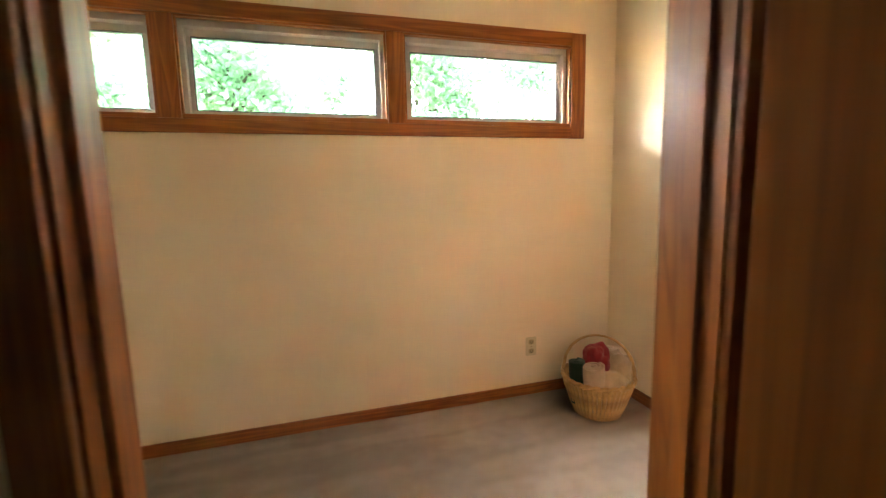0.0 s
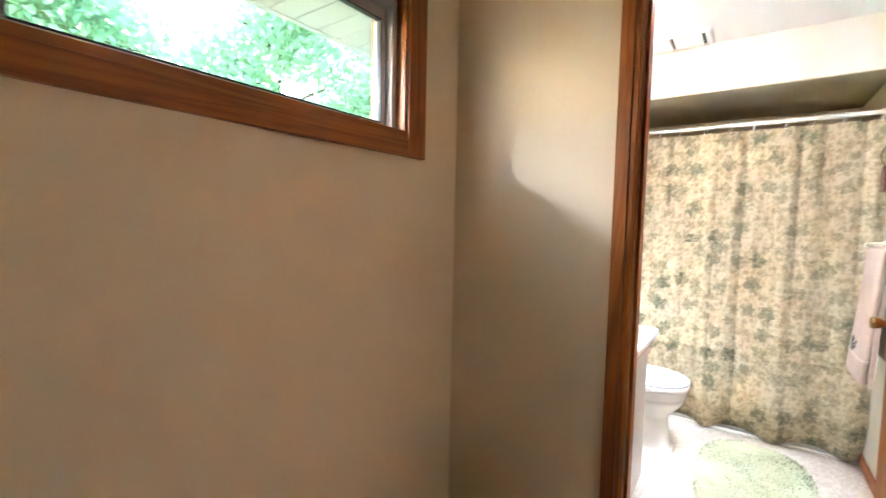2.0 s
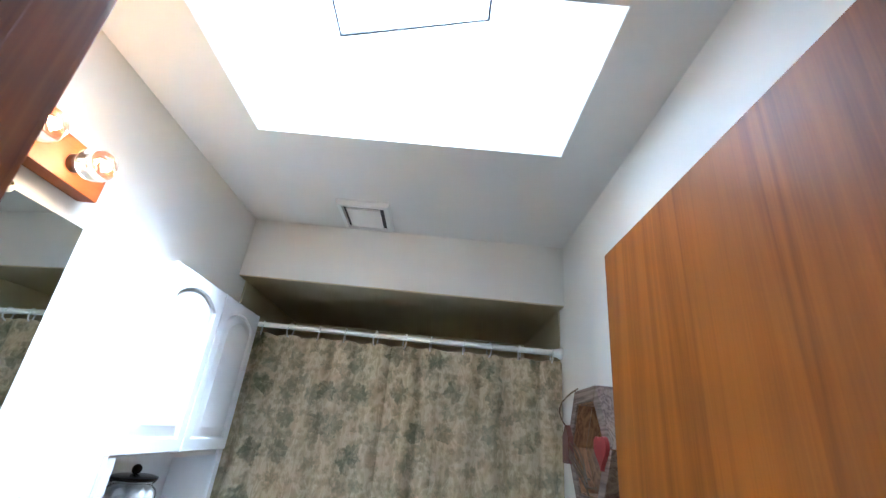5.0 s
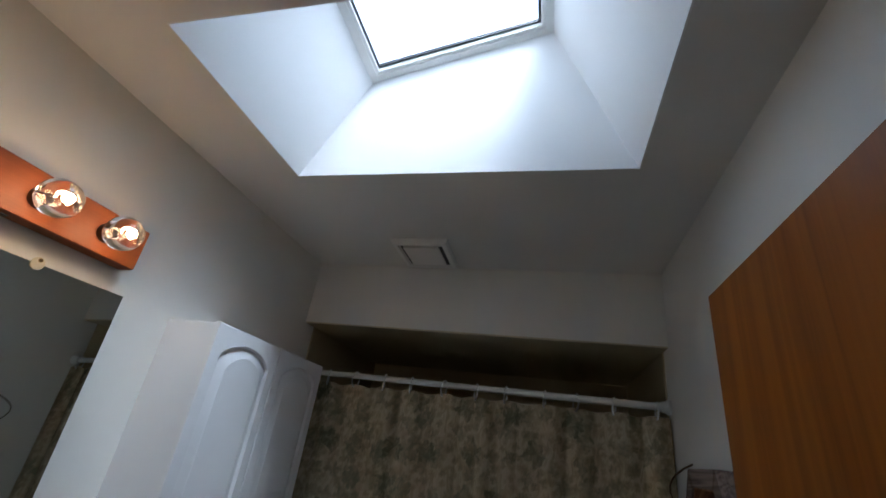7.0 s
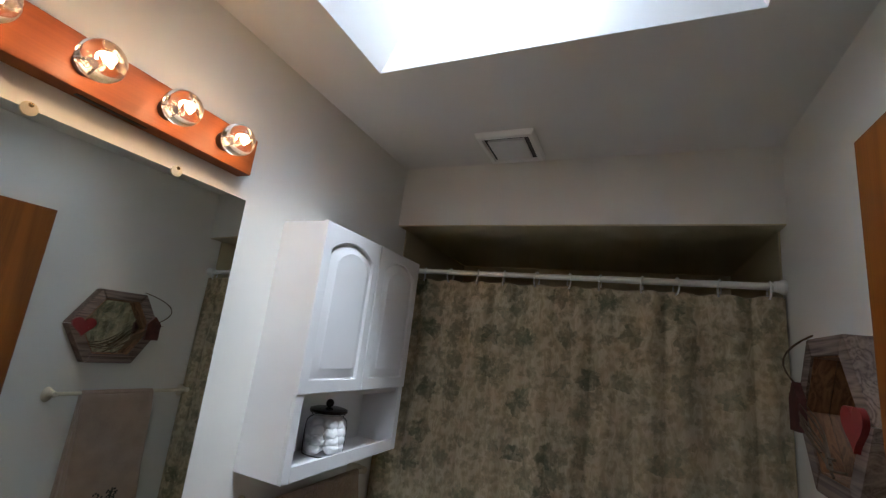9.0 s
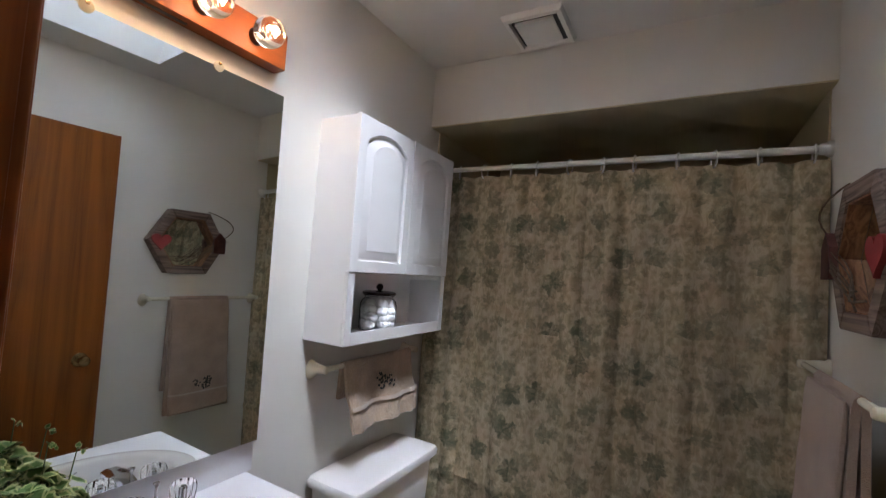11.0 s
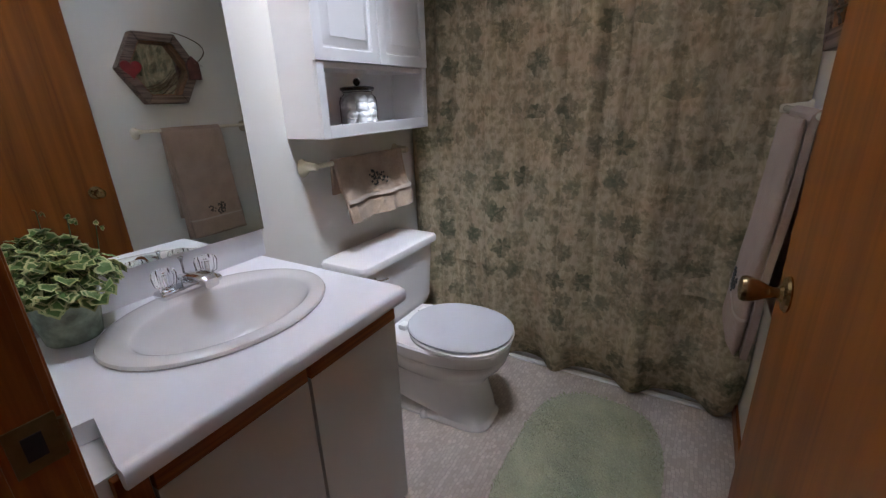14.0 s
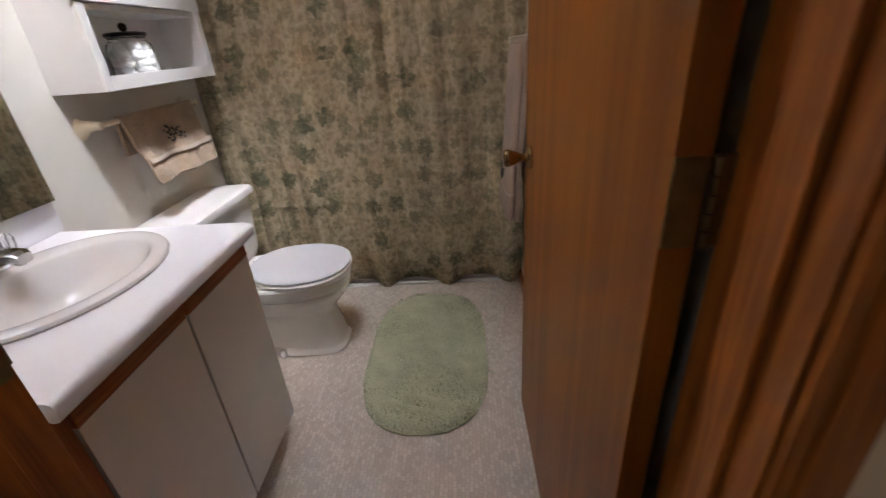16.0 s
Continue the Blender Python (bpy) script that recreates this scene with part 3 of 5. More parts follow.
bm = loft(bmesh.new(), [[on_roof(x, y, h) for x, y in ((SX0, TY0), (SX1, TY0), (SX1, TY1), (SX0, TY1))] for h in (0.035, 0.040)])
pane = part("pane", bm, M_PANE, skylight)
pane.visible_shadow = False

# roof over it all, with an opening for the skylight, and the eave's lining
bm = bmesh.new()
def slab(x0, x1, y0, y1):
    loft(bm, [[on_roof(x, y, h) for x, y in ((x0, y0), (x1, y0), (x1, y1), (x0, y1))] for h in (0.03, 0.09)])
slab(-5, SX0 - 0.02, -3, 2.30); slab(SX1 + 0.02, 3, -3, 2.30); slab(SX0 - 0.02, SX1 + 0.02, -3, TY0 - 0.02); slab(SX0 - 0.02, SX1 + 0.02, TY1 + 0.02, 2.30)
structure("roof", bm, M_SOFFIT, "low-pitched roof seen only from below", "roof")
structure("wall_gable_fill", boxes((-5, 3, -3.1, -3.0, 0, 3.9), (-5.1, -5, -3, 1.6, -0.5, 2.5), (2.75, 2.85, -3, 1.6, -0.5, 2.5)), M_SIDING, "pale outer siding", "wall")
eave = structure("eave", boxes((-5, 3, 2.28, 2.31, 2.19, 2.45)), M_SOFFIT, "white eave with a lining of narrow panels", "eave")

structure("ground", boxes((-60, 60, -60, 60, -0.8, -0.6)), M_GRASS, "lawn outside the house", "lawn")

# oak trim
def casing(name, xface, side, y0, y1, top, label):
    """Flat casing with a stepped inner edge round an opening in a wall across x; side is -1 or 1."""
    t = thing(name, xface, (y0 + y1) / 2, 0, label, "door casing", "", "structure")
    def strip(nm, mat, a, c, z0, z1, th, par):
        x2 = xface + side * th
        return part(nm, boxes((min(xface, x2), max(xface, x2), a, c, z0, z1), bevel=0.003), mat, par)
    w = 0.062
    strip("side_casing", M_OAK_Z, y0 - w, y0 - 0.022, 0, top + w, 0.018, t)
    strip("side_casing", M_OAK_Z, y1 + 0.022, y1 + w, 0, top + w, 0.018, t)
    strip("inner_bead", M_OAK_Z, y0 - 0.021, y0 - 0.005, 0, top + 0.021, 0.012, t)
    strip("inner_bead", M_OAK_Z, y1 + 0.005, y1 + 0.021, 0, top + 0.021, 0.012, t)
    strip("head_casing", M_OAK_Y, y0 - 0.021, y1 + 0.021, top + 0.022, top + w, 0.018, t)
    strip("head_bead", M_OAK_Y, y0 - 0.004, y1 + 0.004, top + 0.005, top + 0.021, 0.012, t)
    return t

casing("trim_bath_door_hall_side", HALL_E, -1, JS, JN, HEAD, "varnished red-brown oak casing round the bathroom door")
bt = casing("trim_bath_door_inside", 0.0, 1, JS, JN, HEAD, "varnished oak casing inside the bathroom")
lining = thing("door_frame", -0.066, 0.46, 0, "varnished oak door lining with stops", "door frame", "", "structure")
for y0, y1 in ((JS - 0.018, JS), (JN, JN + 0.018)):
    part("jamb", boxes((HALL_E - 0.002, 0.002, y0, y1, 0, HEAD + 0.018), bevel=0.001), M_OAK_Z, lining)
part("head", boxes((HALL_E - 0.002, 0.002, JS + 0.0005, JN - 0.0005, HEAD, HEAD + 0.018)), M_OAK_Y, lining)
for y0, y1 in ((JS, JS + 0.011), (JN - 0.011, JN)):
    part("door_stop", boxes((-0.098, -0.05, y0, y1, 0, HEAD - 0.012), bevel=0.003), M_OAK_Z, lining)
part("door_stop", boxes((-0.098, -0.05, JS, JN, HEAD - 0.011, HEAD), bevel=0.003), M_OAK_Y, lining)
strike = part("strike_plate", boxes((-0.042, 0.004, JN - 0.002, JN + 0.0005, 0.925, 0.985), bevel=0.0008), M_DARKBRASS, lining, "tarnished brass strike plate")
rod(bm2 := bmesh.new(), (0.006, JN + 0.004, 0.94), (0.006, JN + 0.004, 0.972), 0.006)
part("strike_lip", bm2, M_DARKBRASS, strike)
part("latch_hole", boxes((-0.03, -0.012, JN - 0.0035, JN - 0.0022, 0.94, 0.97)), M_GASKET, strike, "dark latch hole")

# first doorway, in the hall's south wall
first = thing("door_frame", -1.7, -0.16, 0, "varnished oak lining and casing of the first doorway", "door frame", "", "structure")
for x0, x1 in ((D_X0 - 0.018, D_X0), (D_X1, D_X1 + 0.018)):
    part("jamb", boxes((x0, x1, HALL_S - 0.122, HALL_S + 0.002, 0, HEAD), bevel=0.001), M_OAK_Z, first)
part("head", boxes((D_X0 - 0.018, D_X1 + 0.018, HALL_S - 0.122, HALL_S + 0.002, HEAD, HEAD + 0.018)), M_OAK_X, first)
for y0, y1 in ((HALL_S, HALL_S + 0.018), (HALL_S - 0.138, HALL_S - 0.12)):
    for x0, x1 in ((D_X0 - 0.062, D_X0 - 0.005), (D_X1 + 0.005, D_X1 + 0.062)):
        part("side_casing", boxes((x0, x1, y0, y1, 0, HEAD + 0.06), bevel=0.005), M_OAK_Z, first)
    part("head_casing", boxes((D_X0 - 0.005, D_X1 + 0.005, y0, y1, HEAD + 0.005, HEAD + 0.06), bevel=0.005), M_OAK_X, first)
for x0, x1 in ((D_X0, D_X0 + 0.011), (D_X1 - 0.011, D_X1)):
    part("door_stop", boxes((x0, x1, HALL_S - 0.087, HALL_S - 0.05, 0, HEAD), bevel=0.003), M_OAK_Z, first)
room_door = thing("door_1", D_X1 + 0.16, -0.62, 0, "dark varnished oak veneer door standing open", "door", "", "structure")
swing = Matrix.Translation((D_X1 + 0.038, -0.242, 0)) @ Matrix.Rotation(radians(20), 4, 'Z')
bm = boxes((-0.035, 0.0, -0.82, -0.005, 0.012, 2.045), bevel=0.002)
bmesh.ops.transform(bm, matrix=swing, verts=bm.verts)
part("slab", bm, M_DOOR, room_door)

# baseboards
bb = thing("baseboard", -2.2, N, 0, "red-brown oak baseboard with a rounded top", "baseboard", "", "structure")
def board(par, x0, x1, y0, y1, mat, h=0.066):
    part("board", boxes((x0, x1, y0, y1, 0, h), bevel=0.004), mat, par)
board(bb, HALL_W, HALL_E, N - 0.013, N, M_OAK_X)
board(bb, HALL_E - 0.013, HALL_E, JN + 0.063, N - 0.014, M_OAK_Y)
board(bb, HALL_W, D_X0 - 0.063, HALL_S, HALL_S + 0.013, M_OAK_X)
board(bb, D_X1 + 0.063, HALL_E, HALL_S, HALL_S + 0.013, M_OAK_X)
board(bb, 0.02, 1.765, 0.0, 0.013, M_OAK_X)
board(bb, 0.75, 1.765, N - 0.013, N, M_OAK_X)

# the hall window: one oak surround, three lights
win = thing("window_1", -1.94, N, W_Z0, "row of three high windows in a varnished oak surround", "window", "", "structure")
TX0, TX1, TZa, TZb = -3.19, -0.345, 1.523, 2.10
part("side_trim", boxes((W_GLASS[2][1] + 0.002, TX1, N - 0.018, N, W_Z0 - 0.062, W_Z1 + 0.07), bevel=0.003), M_OAK_Z, win)
part("side_trim", boxes((TX0, W_GLASS[0][0] - 0.002, N - 0.018, N, TZa, TZb), bevel=0.003), M_OAK_Z, win)
part("bottom_trim", boxes((W_GLASS[0][0] - 0.001, W_GLASS[2][1] + 0.001, N - 0.018, N, TZa, W_Z0), bevel=0.003), M_OAK_X, win)
part("top_trim", boxes((W_GLASS[0][0] - 0.001, W_GLASS[2][1] + 0.001, N - 0.018, N, W_Z1, TZb), bevel=0.003), M_OAK_X, win)
for (_, a), (c, _) in zip(W_GLASS, W_GLASS[1:]):
    part("mullion", boxes((a + 0.001, c - 0.001, N - 0.016, N + 0.10, W_Z0 + 0.0005, W_Z1 - 0.0005), bevel=0.003), M_OAK_Z, win)
for x0, x1 in W_GLASS:
    liner = part("oak_liner", boxes((x0 - 0.019, x1 + 0.019, N + 0.001, N + 0.159, W_Z0 - 0.019, W_Z0), (x0 - 0.019, x1 + 0.019, N + 0.001, N + 0.159, W_Z1, W_Z1 + 0.019)), M_OAK_X, win)
    part("oak_liner", boxes((x0 - 0.019, x0, N + 0.001, N + 0.158, W_Z0, W_Z1), (x1, x1 + 0.019, N + 0.001, N + 0.158, W_Z0, W_Z1)), M_OAK_Z, win)
    bead = part("inner_bead", boxes((x0, x1, N - 0.008, N + 0.012, W_Z0, W_Z0 + 0.022), (x0, x1, N - 0.008, N + 0.012, W_Z1 - 0.009, W_Z1),
                                    (x0, x0 + 0.009, N - 0.008, N + 0.012, W_Z0 + 0.022, W_Z1 - 0.009), (x1 - 0.009, x1, N - 0.008, N + 0.012, W_Z0 + 0.022, W_Z1 - 0.009), bevel=0.002), M_OAK_X, win)
    def ring(x0, x1, z0, z1, w, y0, y1, wt=None):
        wt = wt or w
        return boxes((x0, x1, y0, y1, z0, z0 + w), (x0, x1, y0, y1, z1 - wt, z1), (x0, x0 + w, y0, y1, z0 + w, z1 - wt), (x1 - w, x1, y0, y1, z0 + w, z1 - wt), bevel=0.003)
    fr = part("vinyl_frame", ring(x0 + 0.003, x1 - 0.003, W_Z0 + 0.003, W_Z1 - 0.003, 0.022, N + 0.035, N + 0.12, 0.03), M_VINYL, win, "taupe vinyl window frame")
    part("sash", ring(x0 + 0.027, x1 - 0.027, W_Z0 + 0.027, W_Z1 - 0.036, 0.02, N + 0.062, N + 0.10, 0.034), M_VINYL, fr)
    part("gasket", ring(x0 + 0.046, x1 - 0.046, W_Z0 + 0.046, W_Z1 - 0.069, 0.005, N + 0.06, N + 0.085), M_GASKET, fr, "dark glazing gasket")
    pn = part("pane", boxes((x0 + 0.04, x1 - 0.04, N + 0.076, N + 0.080, W_Z0 + 0.04, W_Z1 - 0.06)), M_PANE, fr)
    pn.visible_shadow = False


# ---- bathroom: door ----
D0, D1 = 0.081, 0.116                         # faces of the open slab
door = thing("bathroom_door", 0.415, 0.11, 0, "open flush oak veneer door with brass knob, standing by the wall", "door")
part("slab", boxes((-0.004, 0.832, D0, D1, 0.015, 2.045), bevel=0.0015), M_DOOR, door)
for side, y in ((1, D1), (-1, D0)):
    rosette = part("rosette", lathe(bmesh.new(), (0.748, y, 0.965), [(0.031, 0), (0.032, 0.003), (0.028, 0.007), (0.016, 0.009), (0.012, 0.014)], 28, (0, side, 0)), M_BRASS, door, "round brass plate")
    reach = 1.0 if side > 0 else 0.55
    part("knob", lathe(bmesh.new(), (0.748, y + side * 0.008, 0.965), [(0.010, 0), (0.009, 0.014 * reach), (0.012, 0.022 * reach), (0.018, 0.033 * reach), (0.0225, 0.046 * reach), (0.0235, 0.054 * reach), (0.0215, 0.060 * reach), (0.016, 0.0625 * reach), (0.0, 0.063 * reach)], 28, (0, side, 0), True, False), M_BRASS, rosette, "polished brass knob")
part("latch_plate", boxes((0.8315, 0.8335, D0 + 0.006, D1 - 0.006, 0.925, 0.985), bevel=0.0005), M_BRASS, door)
for z in (1.805, 1.11, 0.25):
    hinge = part("hinge", boxes((-0.0065, -0.0042, D0 + 0.002, D1 - 0.0005, z - 0.045, z + 0.045), bevel=0.0006), M_DARKBRASS, door, "tarnished brass hinge")
    bm = bmesh.new()
    for k in range(5):
        rod(bm, (-0.006, D0 - 0.005, z - 0.045 + k * 0.018 + 0.0006), (-0.006, D0 - 0.005, z - 0.045 + k * 0.018 + 0.0174), 0.0062, 10)
    part("knuckle", bm, M_DARKBRASS, hinge)
    part("jamb_leaf", boxes((-0.046, 0.0, JS + 0.0005, JS + 0.003, z - 0.045, z + 0.045), (-0.004, 0.0005, JS + 0.003, D0 - 0.008, z - 0.045, z + 0.045)), M_DARKBRASS, hinge)

door.rotation_euler[2] = radians(0.6)

# ---- vanity ----
ZC = 0.824
vanity = thing("vanity_cabinet", 0.40, 1.24, 0, "white two-door vanity cabinet with oak finger-pull strips", "cabinet")
part("body", boxes((0.004, 0.737, 0.975, N - 0.002, 0.09, ZC - 0.16), (0.004, 0.022, 1.13, N - 0.002, ZC - 0.16, ZC - 0.04), (0.004, 0.12, 0.993, 1.13, ZC - 0.16, ZC - 0.04), (0.004, 0.022, 0.975, 0.993, ZC - 0.16, ZC - 0.04), (0.719, 0.737, 0.975, N - 0.002, ZC - 0.16, ZC - 0.04), (0.022, 0.719, 0.975, 0.993, ZC - 0.16, ZC - 0.04), (0.022, 0.719, N - 0.02, N - 0.002, ZC - 0.16, ZC - 0.04)), M_DOORWHITE, vanity)
part("toe_kick", boxes((0.004, 0.735, 1.04, N - 0.01, 0.0, 0.0895)), M_OAK_X, vanity, "dark oak toe kick")
part("stile", boxes((0.052, 0.096, 0.958, 0.9745, 0.085, ZC - 0.042), bevel=0.002), M_OAK_Z, vanity, "oak end stile")
for x0, x1 in ((0.1, 0.417), (0.425, 0.737)):
    leaf = part("door", boxes((x0, x1, 0.955, 0.9735, 0.082, 0.722), bevel=0.002), M_DOORWHITE, vanity)
    part("finger_pull", boxes((x0, x1, 0.9535, 0.9735, 0.7225, 0.766), bevel=0.003), M_OAK_X, leaf, "oak strip along the top")

# worktop with an oval cut-out, a notch beside the door casing and a rolled front
SINK_X, SINK_Y = 0.43, 1.236
top = thing("bathroom_worktop", 0.40, 1.22, ZC - 0.04, "white laminate worktop with rolled edge and backsplash", "worktop")
bm = bmesh.new()
outer = [(0.003, N - 0.002), (0.003, 1.095), (0.088, 1.078), (0.0555, 0.932), (0.057, 0.925), (0.734, 0.925), (0.743, 0.934), (0.743, N - 0.002)]
hole = [(SINK_X + 0.225 * math.cos(a * math.pi / 24), SINK_Y + 0.18 * math.sin(a * math.pi / 24)) for a in range(48)]
def filled(z):
    rings = []
    for pts in (outer, hole):
        vs = [bm.verts.new((x, y, z)) for x, y in pts]
        rings.append([bm.edges.new((vs[i], vs[(i + 1) % len(vs)])) for i in range(len(vs))])
    bmesh.ops.triangle_fill(bm, edges=rings[0] + rings[1], use_beauty=True)
    return rings
upper, lower = filled(ZC), filled(ZC - 0.038)
for ra, rb in zip(upper, lower):
    bmesh.ops.bridge_loops(bm, edges=ra + rb)
rim = [e for e in bm.edges if e.is_valid and len(e.link_faces) == 2 and abs(e.verts[0].co.z - e.verts[1].co.z) < 1e-6 and
       max(e.verts[0].co.y, e.verts[1].co.y) < 0.98 and min(f.normal.dot(g.normal) for f in e.link_faces for g in e.link_faces) < 0.3]
bmesh.ops.recalc_face_normals(bm, faces=bm.faces)
part("worktop", bm, M_LAMINATE, top)
bm = bmesh.new()
roll = [(0.930, ZC + 0.0004), (0.922, ZC - 0.0005), (0.916, ZC - 0.004), (0.9125, ZC - 0.011), (0.9125, ZC - 0.029), (0.916, ZC - 0.036), (0.924, ZC - 0.039), (0.930, ZC - 0.039)]
loft(bm, [[Vector((x, y, z)) for y, z in roll] for x in (0.0552, 0.738)])
part("rolled_edge", bm, M_LAMINATE, top)
part("backsplash", boxes((0.004, 0.762, N - 0.022, N - 0.002, ZC - 0.002, 0.918), bevel=0.006), M_LAMINATE, top)

sink = thing("sink", SINK_X, SINK_Y, ZC - 0.15, "oval bone-white drop-in washbasin", "sink")
bm = bmesh.new()
prof = [(0.262, 0.213, 0.0006, 0), (0.264, 0.215, 0.005, 0), (0.261, 0.212, 0.011, 0), (0.252, 0.203, 0.0145, 0), (0.240, 0.190, 0.0155, -0.001), (0.226, 0.172, 0.0145, -0.008), (0.213, 0.157, 0.010, -0.016)]
for k in range(14):
    q = 1 - k / 14
    r = 0.024 + 0.184 * q
    prof.append((r, 0.024 + 0.128 * q, 0.004 - 0.112 * (1 - q ** 2.1), -0.018 * q))
loft(bm, [oval(SINK_X, SINK_Y + dy, ZC + z, rx, ry, 56) for rx, ry, z, dy in prof], False, True)
basin = part("basin", bm, M_BONE, sink)
part("drain", lathe(bmesh.new(), (SINK_X, SINK_Y, ZC - 0.1075), [(0.024, 0), (0.024, 0.003), (0.017, 0.004), (0.015, 0.001)], 24), M_CHROME, sink, "chrome drain ring")
bm = lathe(bmesh.new(), (SINK_X, SINK_Y + 0.118, ZC - 0.022), [(0.010, 0), (0.010, 0.003), (0.0, 0.003)], 16, (0, -1, 0.3), True, False)
for dx in (-0.03, 0.0, 0.03):
    hole_bm = lathe(bmesh.new(), (SINK_X + dx, SINK_Y - 0.163 + abs(dx) * 0.06, ZC - 0.012), [(0.006, 0), (0.006, 0.002), (0.0, 0.002)], 12, (0, 1, 0.35), True, False)
    part("overflow_hole", hole_bm, M_GASKET, basin, "dark overflow hole")
bm.free()

# faucet
FX, FY = 0.452, 1.415
ZF = ZC + 0.0155
faucet = thing("faucet", FX, FY, ZF, "chrome centreset faucet with clear ribbed knobs", "faucet")
bm = bmesh.new()
box(bm, FX - 0.082, FX + 0.082, FY - 0.024, FY + 0.024, ZF - 0.002, ZF + 0.018, 0.007, 3)
part("base", bm, M_CHROME, faucet)
bm = bmesh.new()
box(bm, FX - 0.026, FX + 0.026, FY - 0.022, FY + 0.02, ZF + 0.014, ZF + 0.042, 0.006, 3)
part("spout_body", bm, M_CHROME, faucet)
bm = bmesh.new()
def section(y, z, w, h):
    return [Vector((FX + sx * w, y, z + sz * h)) for sx, sz in ((-1, -0.6), (-0.7, -1), (0.7, -1), (1, -0.6), (1, 0.6), (0.6, 1), (-0.6, 1), (-1, 0.6))]
loft(bm, [section(FY + 0.004, ZF + 0.030, 0.026, 0.016), section(FY - 0.03, ZF + 0.042, 0.025, 0.014), section(FY - 0.07, ZF + 0.048, 0.0235, 0.013), section(FY - 0.102, ZF + 0.045, 0.022, 0.013), section(FY - 0.112, ZF + 0.038, 0.018, 0.011)])
spout = part("spout", bm, M_CHROME, faucet)
part("aerator", lathe(bmesh.new(), (FX, FY - 0.096, ZF + 0.022), [(0.009, 0), (0.011, 0.002), (0.011, 0.014)], 18), M_CHROME, spout)
bm = lathe(bmesh.new(), (FX, FY + 0.012, ZF + 0.04), [(0.003, 0), (0.003, 0.036), (0.005, 0.040), (0.0075, 0.047), (0.006, 0.049), (0.0, 0.0495)], 16, cap1=False)
part("lift_rod", bm, M_CHROME, faucet)
for sx in (-1, 1):
    cx = FX + sx * 0.056
    part("knob_base", lathe(bmesh.new(), (cx, FY, ZF + 0.017), [(0.019, 0), (0.018, 0.004), (0.011, 0.007), (0.011, 0.012)], 24), M_CHROME, faucet)
    bm = bmesh.new()
    rings = []
    for r, h in ((0.017, 0.012), (0.024, 0.018), (0.0265, 0.032), (0.0275, 0.046), (0.024, 0.056), (0.012, 0.060)):
        rings.append([Vector((cx + r * (1 + 0.06 * math.cos(k * math.pi)) * math.cos(k * math.pi / 16), FY + r * (1 + 0.06 * math.cos(k * math.pi)) * math.sin(k * math.pi / 16), ZF + 0.015 + h)) for k in range(32)])
    loft(bm, rings)
    knob = part("knob", bm, M_ACRYLIC, faucet, "clear ribbed acrylic knob")
    rod(b3 := bmesh.new(), (cx, FY, ZF + 0.028), (cx, FY, ZF + 0.058), 0.006, 12)
    part("screw", b3, M_CHROME, knob)

# mirror and its clips
mirror = thing("wall_mirror", 0.39, N, 0.92, "large frameless mirror clipped to the wall", "mirror")
def mirror_y(x, z):
    """The glass stands on the backsplash and leans back against the wall."""
    return N - 0.044 + (0.752 - x) * math.tan(radians(1.8)) + (z - 0.919) * math.tan(radians(1.0))
bm = boxes((0.02, 0.752, 0.0, 0.005, 0.919, 1.945))
for v in bm.verts:
    v.co.y += mirror_y(v.co.x, v.co.z)
part("silvered_glass", bm, M_MIRROR, mirror, "", False)
for x in (0.258, 0.544):
    y = mirror_y(x, 1.945)
    clip = part("clip", lathe(bmesh.new(), (x, y - 0.0005, 1.945), [(0.014, 0), (0.014, 0.002), (0.009, 0.004), (0.0, 0.0045)], 12, (0, -1, 0), True, False), M_OUTLET, mirror, "cream plastic mirror clip")
    part("screw", lathe(bmesh.new(), (x, y - 0.005, 1.952), [(0.0045, 0), (0.004, 0.002), (0, 0.0025)], 10, (0, -1, 0), True, False), M_BRASS, clip)

